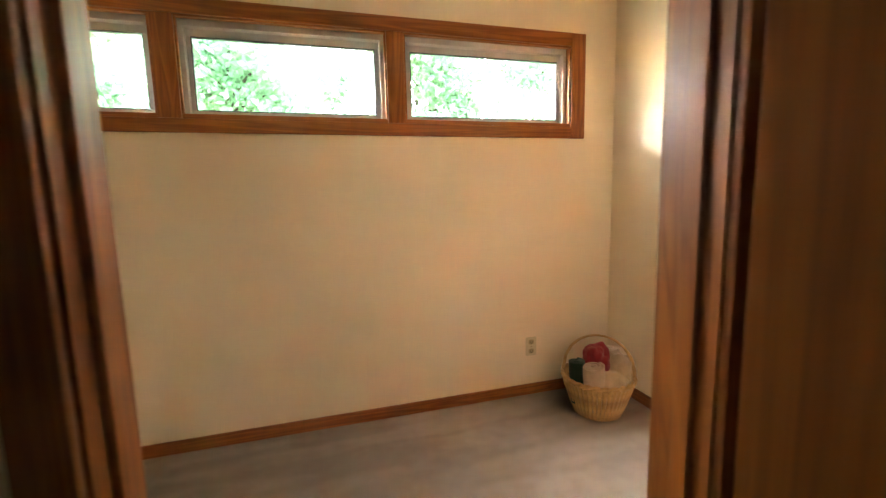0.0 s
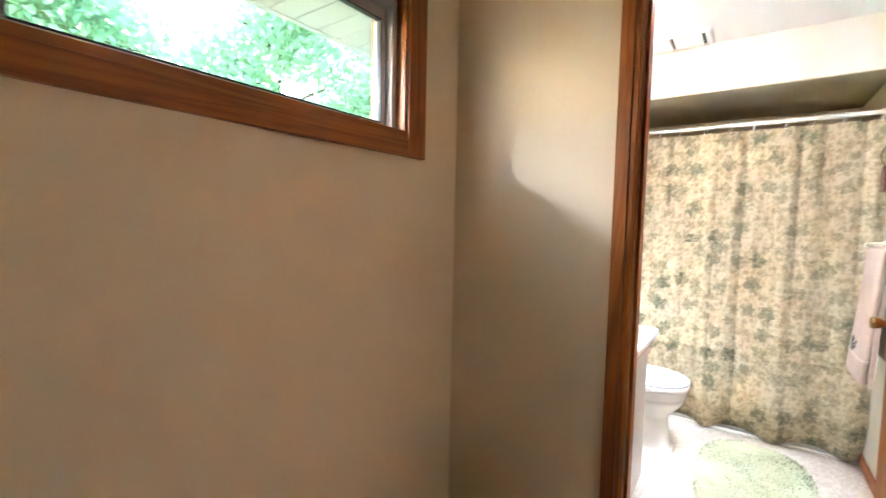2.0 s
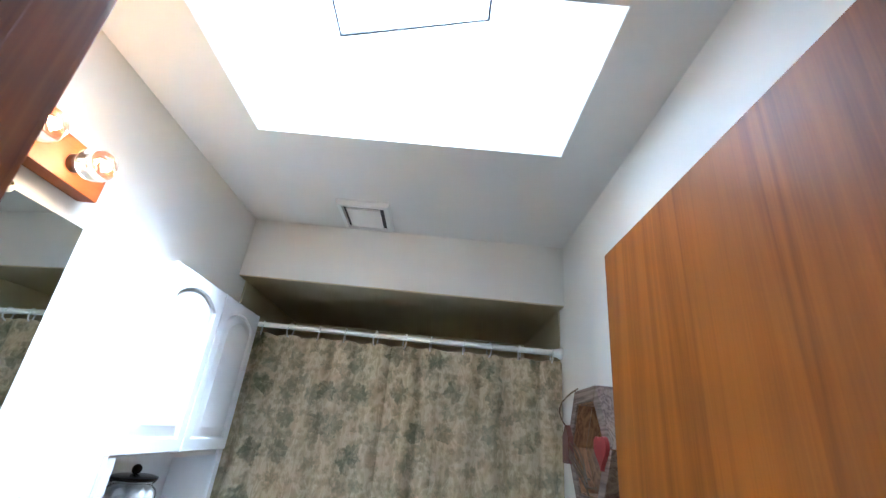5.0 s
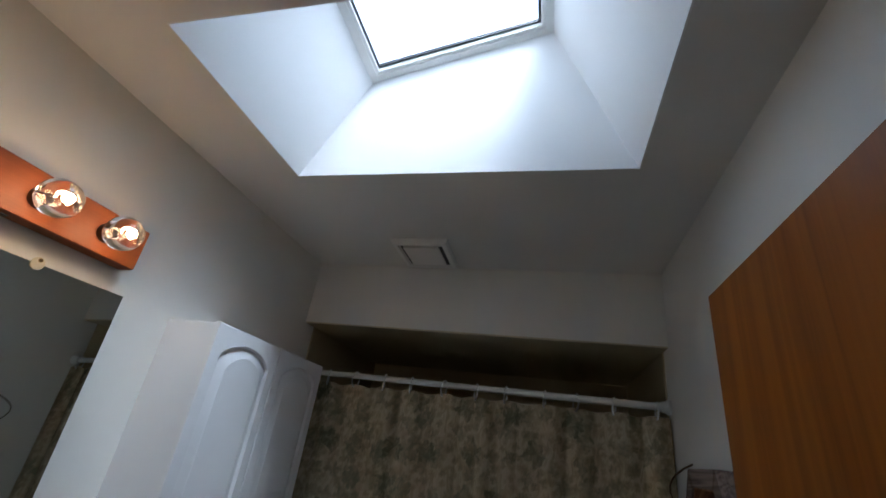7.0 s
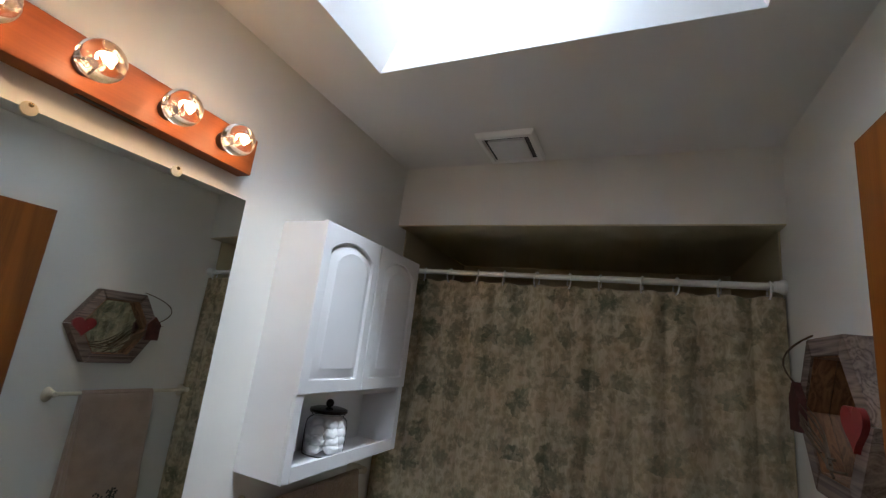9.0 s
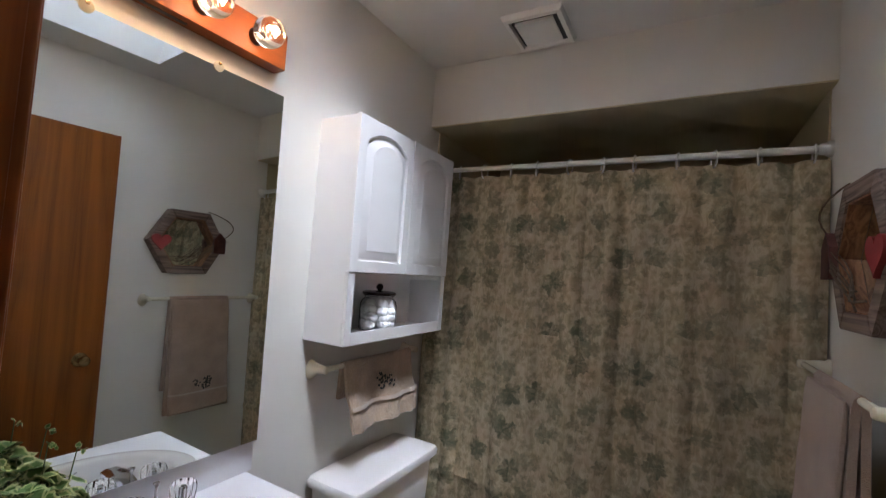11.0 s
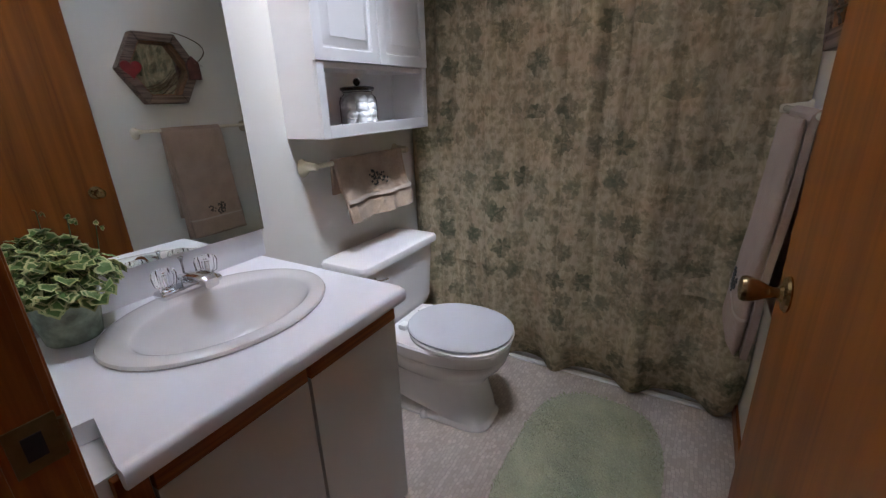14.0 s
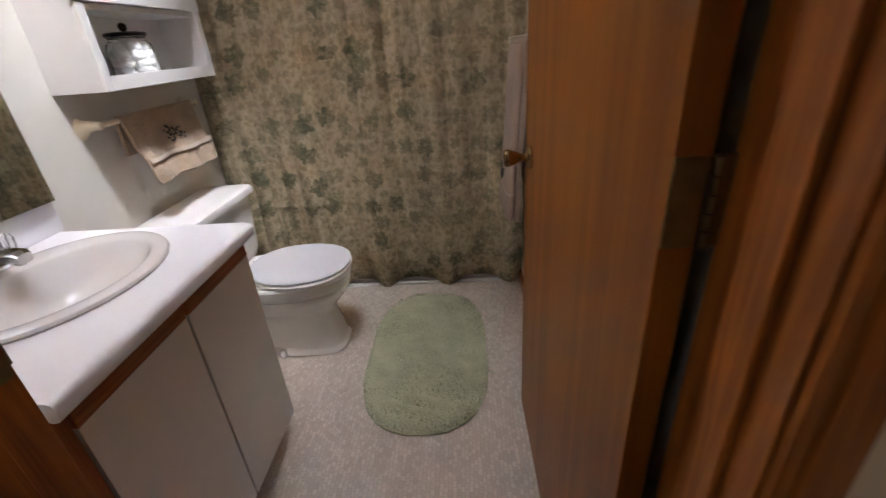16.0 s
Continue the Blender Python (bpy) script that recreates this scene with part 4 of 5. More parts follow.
# light bar over the mirror
bar = thing("vanity_light", 0.39, N, 2.06, "oak light bar with four clear globe bulbs, lit", "light")
bm = boxes((0.055, 0.727, N - 0.052, N - 0.001, 2.008, 2.116), bevel=0.003)
part("back_bar", bm, M_BAR, bar)
part("slot", boxes((0.31, 0.45, N - 0.03, N - 0.018, 2.0065, 2.0085)), M_GASKET, bar, "dark cable slot")
for x in (0.135, 0.30, 0.468, 0.622):
    part("socket", lathe(bmesh.new(), (x, N - 0.051, 2.06), [(0.023, 0), (0.023, 0.012), (0.0205, 0.016), (0.0165, 0.018)], 24, (0, -1, 0)), M_SOCKET, bar, "dark brown lamp socket")
    yb = N - 0.051 - 0.056
    bm = bmesh.new()
    prof = [(0.013, -0.046), (0.016, -0.038)] + [(0.0415 * math.sin(a), -0.0415 * math.cos(a)) for a in [0.5 + k * (math.pi - 0.5) / 14 for k in range(14)]] + [(0.0004, 0.0415)]
    lathe(bm, (x, yb, 2.06), prof, 28, (0, -1, 0))
    lathe(bm, (x, yb, 2.06), [(r * 0.965, h * 0.965) for r, h in prof], 28, (0, -1, 0))
    bulb = part("bulb", bm, M_BULBGLASS, bar, "clear glass globe bulb")
    bulb.visible_shadow = False
    part("stem", lathe(bmesh.new(), (x, yb + 0.04, 2.06), [(0.010, 0), (0.006, 0.012), (0.004, 0.030)], 12, (0, -1, 0)), M_BULBGLASS, bulb)
    bm = bmesh.new()
    tube(bm, [(x + 0.007 * math.cos(k * 0.5), yb - 0.004, 2.06 + 0.007 * math.sin(k * 0.5)) for k in range(-1, 8)], 0.0017, 6)
    part("filament", bm, M_FILAMENT, bulb, "glowing filament")
    lp = bpy.data.lights.new("bulb_light", 'POINT')
    lp.energy, lp.color, lp.shadow_soft_size = BULB_WATTS, (1.0, 0.62, 0.32), 0.008
    lo = new("bulb_light", lp)
    lo.location = (x, yb - 0.016, 2.06)

# wall cabinet over the toilet
CX0, CX1, CY, CZ0, CZ1 = 0.935, 1.568, 1.352, 1.185, 1.942
wc = thing("wall_cabinet", 1.25, 1.43, CZ0, "white wall cabinet with arched panel doors and an open shelf", "cabinet")
for x0, x1 in ((CX0, CX0 + 0.016), (CX1 - 0.016, CX1)):
    part("side", boxes((x0, x1, CY, N - 0.001, CZ0, CZ1), bevel=0.0015), M_CABINET, wc)
part("back", boxes((CX0 + 0.016, CX1 - 0.016, N - 0.008, N - 0.001, CZ0 + 0.016, CZ1 - 0.016)), M_CABINET, wc)
for z0, z1 in ((CZ0, CZ0 + 0.018), (1.405, 1.421), (CZ1 - 0.016, CZ1)):
    part("shelf", boxes((CX0 + 0.0165, CX1 - 0.0165, CY + 0.001, N - 0.0085, z0, z1)), M_CABINET, wc)
part("face_frame", boxes((CX0, CX0 + 0.032, CY - 0.012, CY - 0.0005, CZ0, 1.4225), (CX1 - 0.032, CX1, CY - 0.012, CY - 0.0005, CZ0, 1.4225),
                         (CX0 + 0.0325, CX1 - 0.0325, CY - 0.012, CY - 0.0005, CZ0, CZ0 + 0.042), bevel=0.0015), M_CABINET, wc)


def panel_door(x0, x1, z0, z1, y, par):
    """A framed door; a raised panel with sloping edges sits in a groove under an arch."""
    n = 16
    def arch(ins):
        a, b_, lo, hi = x0 + ins, x1 - ins, z0 + ins, z1 - ins
        pts = [(a, lo), (b_, lo)]
        for k in range(n + 1):
            u = k / n
            pts.append((b_ + (a - b_) * u, hi - 0.046 + 0.046 * math.sin(math.pi * u) ** 0.7))
        return pts
    def rectangle(ins):
        a, b_ = x0 + ins, x1 - ins
        return [(a, z0 + ins), (b_, z0 + ins)] + [(b_ + (a - b_) * k / n, z1 - ins) for k in range(n + 1)]
    def ring_at(pts, dy):
        return [Vector((x, y + dy, z)) for x, z in pts]
    bm = loft(bmesh.new(), [ring_at(rectangle(0), 0.016), ring_at(rectangle(0), 0.004), ring_at(rectangle(0.0015), 0.0012), ring_at(rectangle(0.005), 0.0),
                            ring_at(arch(0.038), 0.0), ring_at(arch(0.0395), 0.0015), ring_at(arch(0.042), 0.0085), ring_at(arch(0.048), 0.010)], True, True)
    dr = part("door", bm, M_CABINET, par)
    part("raised_panel", loft(bmesh.new(), [ring_at(arch(0.0482), 0.0098), ring_at(arch(0.052), 0.0085), ring_at(arch(0.071), 0.0005), ring_at(arch(0.073), -0.002), ring_at(arch(0.076), -0.0026)], True, True), M_CABINET, dr)
    return dr


panel_door(CX0 - 0.004, (CX0 + CX1) / 2 - 0.0015, 1.424, CZ1 + 0.002, CY - 0.0165, wc)
panel_door((CX0 + CX1) / 2 + 0.0015, CX1 + 0.004, 1.424, CZ1 + 0.002, CY - 0.0165, wc)

# jar of cotton balls on the open shelf
JX, JY, JZ = 1.222, 1.432, CZ0 + 0.018
jar = thing("storage_jar", JX, JY, JZ, "clear glass jar of cotton balls with a black lid", "jar")
bm = lathe(bmesh.new(), (JX, JY, JZ + 0.0005), [(0.062, 0), (0.069, 0.004), (0.071, 0.03), (0.071, 0.095), (0.067, 0.112), (0.055, 0.122), (0.055, 0.130), (0.059, 0.132), (0.059, 0.135),
                                                  (0.053, 0.135), (0.053, 0.120), (0.064, 0.110), (0.0685, 0.094), (0.0685, 0.03), (0.066, 0.006), (0.0, 0.005)], 32, cap1=False)
g = part("glass", bm, M_JARGLASS, jar)
g.visible_shadow = False
lid = part("lid", lathe(bmesh.new(), (JX, JY, JZ + 0.1362), [(0.062, 0), (0.065, 0.003), (0.064, 0.010), (0.052, 0.014), (0.012, 0.016), (0.0, 0.016)], 32, cap1=False), M_LID, jar, "black lacquered lid")
bm = bmesh.new()
bmesh.ops.create_uvsphere(bm, u_segments=16, v_segments=10, radius=0.014, matrix=Matrix.Translation((JX, JY, JZ + 0.1655)))
part("lid_knob", bm, M_LID, lid)
rnd = random.Random(4)
bm0 = bmesh.new()
bmesh.ops.create_icosphere(bm0, subdivisions=3, radius=0.0245)
for v in bm0.verts:
    v.co *= 1 + 0.16 * noise.noise(v.co * 60) + 0.07 * noise.noise(v.co * 160)
ball = None
for z, n in ((0.027, 6), (0.034, 1), (0.052, 6), (0.077, 6), (0.099, 5), (0.110, 2)):
    for k in range(n):
        a = k * 2 * math.pi / n + z * 40 + rnd.uniform(-0.2, 0.2)
        r = 0.043 if n > 5 else 0.034 if n > 2 else 0.012
        place = Vector((JX + r * math.cos(a), JY + r * math.sin(a), JZ + z + rnd.uniform(-0.004, 0.004)))
        if ball is None:
            ball = mesh_object("cotton_ball", bm0, M_COTTON)
            tagged(ball, "white fluffy cotton ball inside the jar", "cotton ball", "cotton balls in the jar")
            ball.location = place
        else:
            copy_thing(ball, Matrix.Translation(place) @ Euler((a, 2 * a, 0)).to_matrix().to_4x4())

# ---- towels and rails ----
def towel_rail(x0, x1, wall_y, side, z, reach, label):
    t = thing("towel_rail", (x0 + x1) / 2, wall_y, z, label, "towel rail")
    for x in (x0, x1):
        bm = bmesh.new()
        rings = []
        for d, w, h in ((0.0, 0.023, 0.034), (0.004, 0.023, 0.034), (0.014, 0.019, 0.027), (reach * 0.55, 0.013, 0.017), (reach + 0.012, 0.012, 0.013), (reach + 0.016, 0.008, 0.009)):
            rings.append([Vector((x + w * math.cos(k * math.pi / 10), wall_y + side * d, z - (0.008 if d < 0.03 else 0) + h * math.sin(k * math.pi / 10))) for k in range(20)])
        loft(bm, rings)
        part("bracket", bm, M_IVORY, t, "ivory ceramic bracket")
    part("bar", rod(bmesh.new(), (x0 + 0.004, wall_y + side * reach, z), (x1 - 0.004, wall_y + side * reach, z), 0.0095, 16), M_IVORY, t)
    return t


towel_rail(1.035, 1.665, 0.0, 1, 1.235, 0.066, "ivory ceramic towel rail on the wall")
towel_rail(0.985, 1.545, N, -1, 1.085, 0.062, "small ivory towel rail under the cabinet")


def hung_towel(name, x0, x1, bar_y, bar_z, side, front, back, mat, label, waves=0.006, bulge=0.02, lean=0.0, seed=0.0, t=0.009, pleat=0.0):
    """A folded towel over a rail; side points from the wall into the room."""
    th = thing(name, (x0 + x1) / 2, bar_y, bar_z - front, label, "towel")
    r = 0.0145
    def f(u, v):
        s = v * (front + back + math.pi * r)
        wob = waves * math.sin(u * 9 + seed) + waves * 1.2 * noise.noise(Vector((u * 4 + seed, v * 5, 0.3)))
        wob += pleat * (abs(math.sin(u * 8.2 + 0.4)) ** 1.6 - 0.4) + 0.4 * pleat * noise.noise(Vector((u * 14, v * 9, 1.7)))
        if s < front:
            d = (front - s) / front
            y, z = bar_y + side * (r + bulge * d ** 1.3 + wob * (0.3 + d)), bar_z - front + s
        elif s < front + math.pi * r:
            a = (s - front) / r
            y, z = bar_y + side * r * math.cos(a), bar_z + r * math.sin(a)
        else:
            d = (s - front - math.pi * r) / back
            y, z = bar_y - side * (r + 0.004 * d), bar_z - (s - front - math.pi * r)
        x = x0 + (x1 - x0) * u + lean * (bar_z - z) * (u - 0.2)
        z += 0.005 * noise.noise(Vector((u * 3 + seed, 0.2, v))) * (1 if v < 0.3 else 0.2)
        return Vector((x, y, z))
    part("terry", sheet(bmesh.new(), 60, 60, f, t), mat, th)
    return th, f


def sprig(par, place, size, seed):
    """Embroidered flowers: small raised petals on the face of a towel."""
    rnd = random.Random(seed)
    bm = bmesh.new()
    for k in range(9):
        cu, cv = rnd.uniform(-1, 1), rnd.uniform(-0.55, 0.55)
        for p in range(5):
            a = p * 1.257 + rnd.random()
            c = place(cu * size + 0.012 * math.cos(a), cv * size + 0.012 * math.sin(a))
            bmesh.ops.create_icosphere(bm, subdivisions=1, radius=0.0052, matrix=Matrix.Translation(c) @ Matrix.Diagonal((1, 0.5, 1, 1)))
    part("embroidery", bm, M_EMBROIDERY, par, "dark embroidered flowers")


def on_front(f, u, v, side):
    p = f(u, v)
    return Vector((p.x, p.y + side * 0.0055, p.z))


FB, BB = 0.64, 0.50
bath_towel, ft = hung_towel("bath_towel", 1.14, 1.47, 0.066, 1.235, 1, FB - 0.02, BB, M_TOWEL, "folded mauve-taupe terry towel over the rail", 0.008, 0.030, 0.05, 1.0, 0.016)
tot = FB - 0.02 + BB + math.pi * 0.0145
def outer_fold(u, v):
    """The towel's outer third, a soft roll that hangs lower over the front."""
    a = 2 * math.pi * u
    d = 1 - v
    z = 1.228 - 0.615 * d + 0.004 * noise.noise(Vector((math.cos(a), math.sin(a), d * 4)))
    wide = 0.158 + 0.012 * d + 0.005 * math.sin(5 * d + 1) + 0.004 * noise.noise(Vector((d * 9, 2.0, 0)))
    deep = 0.015 + 0.008 * d + 0.004 * noise.noise(Vector((d * 7, math.cos(a) * 2, 5.0)))
    end = min(1.0, (d + 0.02) / 0.05, (1 - d) / 0.02 + 0.35)
    c, q = math.cos(a), math.sin(a)
    return Vector((1.305 + 0.01 * d + wide * abs(c) ** 0.6 * (1 if c > 0 else -1), 0.092 + 0.036 * d ** 1.2 + deep * end * abs(q) ** 0.75 * (1 if q > 0 else -1), z))
bm = bmesh.new()
loft(bm, [[outer_fold(k / 40, v / 44) for k in range(40)] for v in range(45)])
part("front_fold", bm, M_TOWEL, bath_towel)
bm = bmesh.new()
loft(bm, [[outer_fold(k / 40, v) + 0.0018 * Vector((math.cos(k * math.pi / 20), math.sin(k * math.pi / 20), 0)) for k in range(40)] for v in (0.165, 0.172, 0.179)])
part("woven_band", bm, M_BAND, bath_towel, "pale woven band")
sprig(bath_towel, lambda a, c: Vector((1.315 + a, 0.117 + 0.036 * (0.76 - c / 0.6) ** 1.2, 0.76 + c)), 0.045, 3)
FH, BH = 0.225, 0.12
hand_towel, fh = hung_towel("hand_towel", 1.075, 1.50, N - 0.062, 1.085, -1, FH, BH, M_HANDTOWEL, "tan terry hand towel hung in soft pleats", 0.009, 0.055, 0.03, 2.0, 0.012, 0.017)
toth = FH + BH + math.pi * 0.0145
part("woven_band", sheet(bmesh.new(), 60, 2, lambda u, v: on_front(fh, u, (0.072 + 0.014 * v) / toth, -1.1), 0.003), M_BAND, hand_towel, "pale woven band")
sprig(hand_towel, lambda a, c: on_front(fh, 0.52 + a / 0.42, (0.14 + c) / toth, -1.0), 0.042, 8)

# ---- toilet ----
TX = 1.255
toilet = thing("toilet", TX, 1.15, 0, "white porcelain two-piece toilet with its lid closed", "toilet")
def rrect(cx, cy, z, rx, ry, p=6.0):
    return oval(cx, cy, z, rx, ry, 48, p)
bm = loft(bmesh.new(), [rrect(TX, 1.402, z, rx, ry, 12.0) for z, rx, ry in ((0.375, 0.20, 0.075), (0.385, 0.215, 0.085), (0.42, 0.232, 0.094), (0.60, 0.242, 0.102), (0.682, 0.247, 0.104))])
part("tank", bm, M_PORCELAIN, toilet)
bm = loft(bmesh.new(), [rrect(TX, 1.396, z, rx - 0.014, ry, 13.0) for z, rx, ry in ((0.680, 0.270, 0.112), (0.684, 0.278, 0.118), (0.702, 0.280, 0.119), (0.713, 0.274, 0.114), (0.717, 0.262, 0.104), (0.718, 0.2, 0.07))])
part("tank_lid", bm, M_PORCELAIN, toilet)
lever = part("flush_lever", lathe(bmesh.new(), (TX - 0.195, 1.298, 0.645), [(0.013, 0), (0.013, 0.006), (0.008, 0.010), (0.008, 0.016)], 16, (0, -1, 0)), M_CHROME, toilet, "chrome flush lever")
part("lever_arm", tube(bmesh.new(), [(TX - 0.195, 1.282, 0.645), (TX - 0.175, 1.278, 0.642), (TX - 0.135, 1.279, 0.634)], [0.007, 0.006, 0.008]), M_CHROME, lever)
# pedestal and bowl in one casting
bm = bmesh.new()
def egg(z, front, back, rx, p=2.2, tail=0.0):
    return oval(TX, (front + back) / 2, z, rx, (back - front) / 2, 48, p, tail)
loft(bm, [egg(0.0, 0.880, 1.40, 0.112, 4.5), egg(0.012, 0.879, 1.40, 0.113, 4.5), egg(0.026, 0.888, 1.40, 0.104, 4.2, -0.08), egg(0.034, 0.892, 1.39, 0.094, 3.4, -0.34), egg(0.09, 0.902, 1.38, 0.092, 3.2, -0.4), egg(0.15, 0.915, 1.38, 0.092, 2.8, -0.36), egg(0.195, 0.918, 1.39, 0.102, 2.5, -0.22), egg(0.222, 0.900, 1.40, 0.128, 2.3), egg(0.25, 0.874, 1.41, 0.150, 2.2),
          egg(0.278, 0.850, 1.42, 0.166, 2.2), egg(0.300, 0.836, 1.42, 0.174, 2.2), egg(0.312, 0.834, 1.43, 0.174, 2.2), egg(0.320, 0.836, 1.43, 0.172, 2.2), egg(0.328, 0.826, 1.43, 0.180, 2.2), egg(0.345, 0.822, 1.44, 0.183, 2.2), egg(0.378, 0.816, 1.45, 0.186, 2.3), egg(0.388, 0.822, 1.45, 0.180, 2.3)])
part("bowl", bm, M_PORCELAIN, toilet)
bm = loft(bmesh.new(), [egg(0.389, 0.820, 1.235, 0.181), egg(0.392, 0.812, 1.24, 0.189), egg(0.405, 0.810, 1.24, 0.191), egg(0.409, 0.816, 1.238, 0.186), egg(0.4095, 0.835, 1.22, 0.167)])
part("seat", bm, M_PORCELAIN, toilet)
bm = loft(bmesh.new(), [egg(0.410, 0.828, 1.235, 0.173, 2.15), egg(0.4135, 0.824, 1.24, 0.177, 2.15), egg(0.4145, 0.812, 1.25, 0.188, 2.15), egg(0.423, 0.811, 1.25, 0.189, 2.15), egg(0.428, 0.818, 1.247, 0.182, 2.15), egg(0.430, 0.845, 1.23, 0.155, 2.15)])
part("seat_lid", bm, M_SEATLID, toilet)
for sx in (-1, 1):
    part("lid_hinge", boxes((TX + sx * 0.075 - 0.022, TX + sx * 0.075 + 0.022, 1.238, 1.275, 0.389, 0.414), bevel=0.007), M_PLASTIC, toilet)
    part("bolt_cap", lathe(bmesh.new(), (TX + sx * 0.106, 1.16, 0.0), [(0.020, 0), (0.020, 0.012), (0.016, 0.024), (0.008, 0.030), (0.0, 0.031)], 20, cap1=False), M_PORCELAIN, toilet, "round floor bolt cap")

# ---- rug ----
RX, RY = 1.15, 0.495
rug = thing("bath_rug", RX, RY, 0, "oval sage-green shag bath rug, slightly rumpled", "rug", "", "")
def rug_edge(a):
    c, s = math.cos(a), math.sin(a)
    return Vector((RX + 0.465 * abs(c) ** 0.62 * (1 if c >= 0 else -1), RY + 0.262 * abs(s) ** 0.82 * (1 if s >= 0 else -1), 0))
bm = bmesh.new()
NR, NA = 46, 150
rings = []
for i in range(1, NR + 1):
    ring = []
    for k in range(NA):
        e = rug_edge(k * 2 * math.pi / NA)
        p = Vector((RX, RY, 0)).lerp(e, i / NR)
        edge = min(1.0, (1 - i / NR) * 12 + 0.35)
        h = 0.017 * edge + 0.004 * noise.noise(p * 12) + 0.0034 * noise.noise(p * 70) * edge + 0.0022 * noise.noise(p * 160) * edge
        crease = math.exp(-((p.x - 1.05 - 0.35 * (p.y - 0.5)) / 0.012) ** 2) * (1 if 0.42 < p.y < 0.62 else 0)
        wrinkle = 0.0055 * math.sin(95 * (p.x - 0.35 * p.y)) * math.exp(-((p.x - 0.80) / 0.07) ** 2 - ((p.y - 0.52) / 0.13) ** 2)
        p.z = max(0.004, h + 0.008 * noise.noise(Vector((p.x * 5, p.y * 5, 3))) * edge - 0.006 * crease + wrinkle)
        if i == NR:
            p.x += 0.004 * noise.noise(p * 90); p.y += 0.004 * noise.noise(p * 90 + Vector((7, 0, 0)))
        ring.append(p)
    rings.append(ring)
rings.append([Vector((p.x, p.y, 0.0005)) for p in rings[-1]])
loft(bm, rings)
part("rug_body", bm, M_RUG, rug)
bm = bmesh.new()
rnd = random.Random(11)
for k in range(9000):
    a, r = rnd.uniform(0, 2 * math.pi), math.sqrt(rnd.random())
    e = rug_edge(a)
    p = Vector((RX, RY, 0)).lerp(e, r * 0.995)
    p.z = 0.013
    d = Vector((rnd.uniform(-1, 1), rnd.uniform(-1, 1), rnd.uniform(0.25, 0.7))).normalized() * rnd.uniform(0.008, 0.015)
    s = Vector((d.y, -d.x, 0)).normalized() * 0.003
    vs = [bm.verts.new(q) for q in (p - s, p + s, p + d + s * 0.4, p + d - s * 0.4)]
    bm.faces.new(vs)
tagged(part("pile", bm, M_TUFT, rug), kind="stuff")
tube(b4 := bmesh.new(), [(1.005, 0.238, 0.006), (1.000, 0.222, 0.004), (0.985, 0.205, 0.003)], 0.0018, 6)
part("loose_thread", b4, M_RUG, rug)

# ---- tub, shower rail and curtain ----
tub = thing("bathtub", 2.18, 0.76, 0, "white enamelled bathtub behind the curtain", "bathtub")
bm = bmesh.new()
loft(bm, [[Vector((x, y, z)) for x, y in ((x0, y0), (x1, y0), (x1, y1), (x0, y1))] for x0, x1, y0, y1, z in (
    (1.785, 2.555, 0.004, N - 0.004, 0.0), (1.78, 2.555, 0.004, N - 0.004, 0.40), (1.785, 2.555, 0.004, N - 0.004, 0.42), (1.87, 2.49, 0.07, 1.45, 0.42), (1.90, 2.46, 0.12, 1.40, 0.38), (1.96, 2.40, 0.22, 1.30, 0.08))])
bmesh.ops.bevel(bm, geom=[e for e in bm.edges], offset=0.004, segments=2, affect='EDGES')
part("shell", bm, M_TUB, tub)
part("apron_bead", boxes((1.738, 1.762, 0.014, N - 0.014, 0.0, 0.013), bevel=0.004), M_PLASTIC, tub, "white bead of sealant at the floor")

ROD_X, ROD_Z = 1.70, 1.938
rail = thing("shower_rail", ROD_X, 0.76, ROD_Z, "white shower curtain rail between the walls", "curtain rail")
part("pole", rod(bmesh.new(), (ROD_X, 0.012, ROD_Z), (ROD_X, N - 0.012, ROD_Z), 0.0115, 20), M_PLASTIC, rail)
part("sleeve", rod(bmesh.new(), (ROD_X, 0.012, ROD_Z), (ROD_X, 0.60, ROD_Z), 0.0132, 20), M_PLASTIC, rail)
for y, s in ((0.0, 1), (N, -1)):
    part("end_cap", lathe(bmesh.new(), (ROD_X, y, ROD_Z), [(0.027, 0.0005), (0.027, 0.010), (0.021, 0.018), (0.018, 0.036)], 24, (0, s, 0)), M_PLASTIC, rail)
RING_Y = (1.475, 1.364, 1.235, 1.105, 0.985, 0.843, 0.712, 0.592, 0.442, 0.328, 0.19, 0.045)
first_ring = None
for k, y in enumerate(RING_Y):
    if first_ring is None:
        first_ring = thing("curtain_ring", ROD_X, y, ROD_Z - 0.013, "white plastic shower curtain ring on the rail", "curtain ring", "rings on the shower rail")
        pts = [(ROD_X - 0.002 + 0.019 * math.sin(a), y + 0.004 * math.sin(a * 0.5), ROD_Z - 0.015 + 0.031 * math.cos(a)) for a in [j * 2 * math.pi / 22 for j in range(23)]]
        part("hoop", tube(bmesh.new(), pts, 0.0034, 8), M_PLASTIC, first_ring)
    else:
        copy_thing(first_ring, Matrix.Translation((ROD_X, y, ROD_Z - 0.013)) @ Euler((0, 0, 0.5 * math.sin(k * 2.3))).to_matrix().to_4x4())

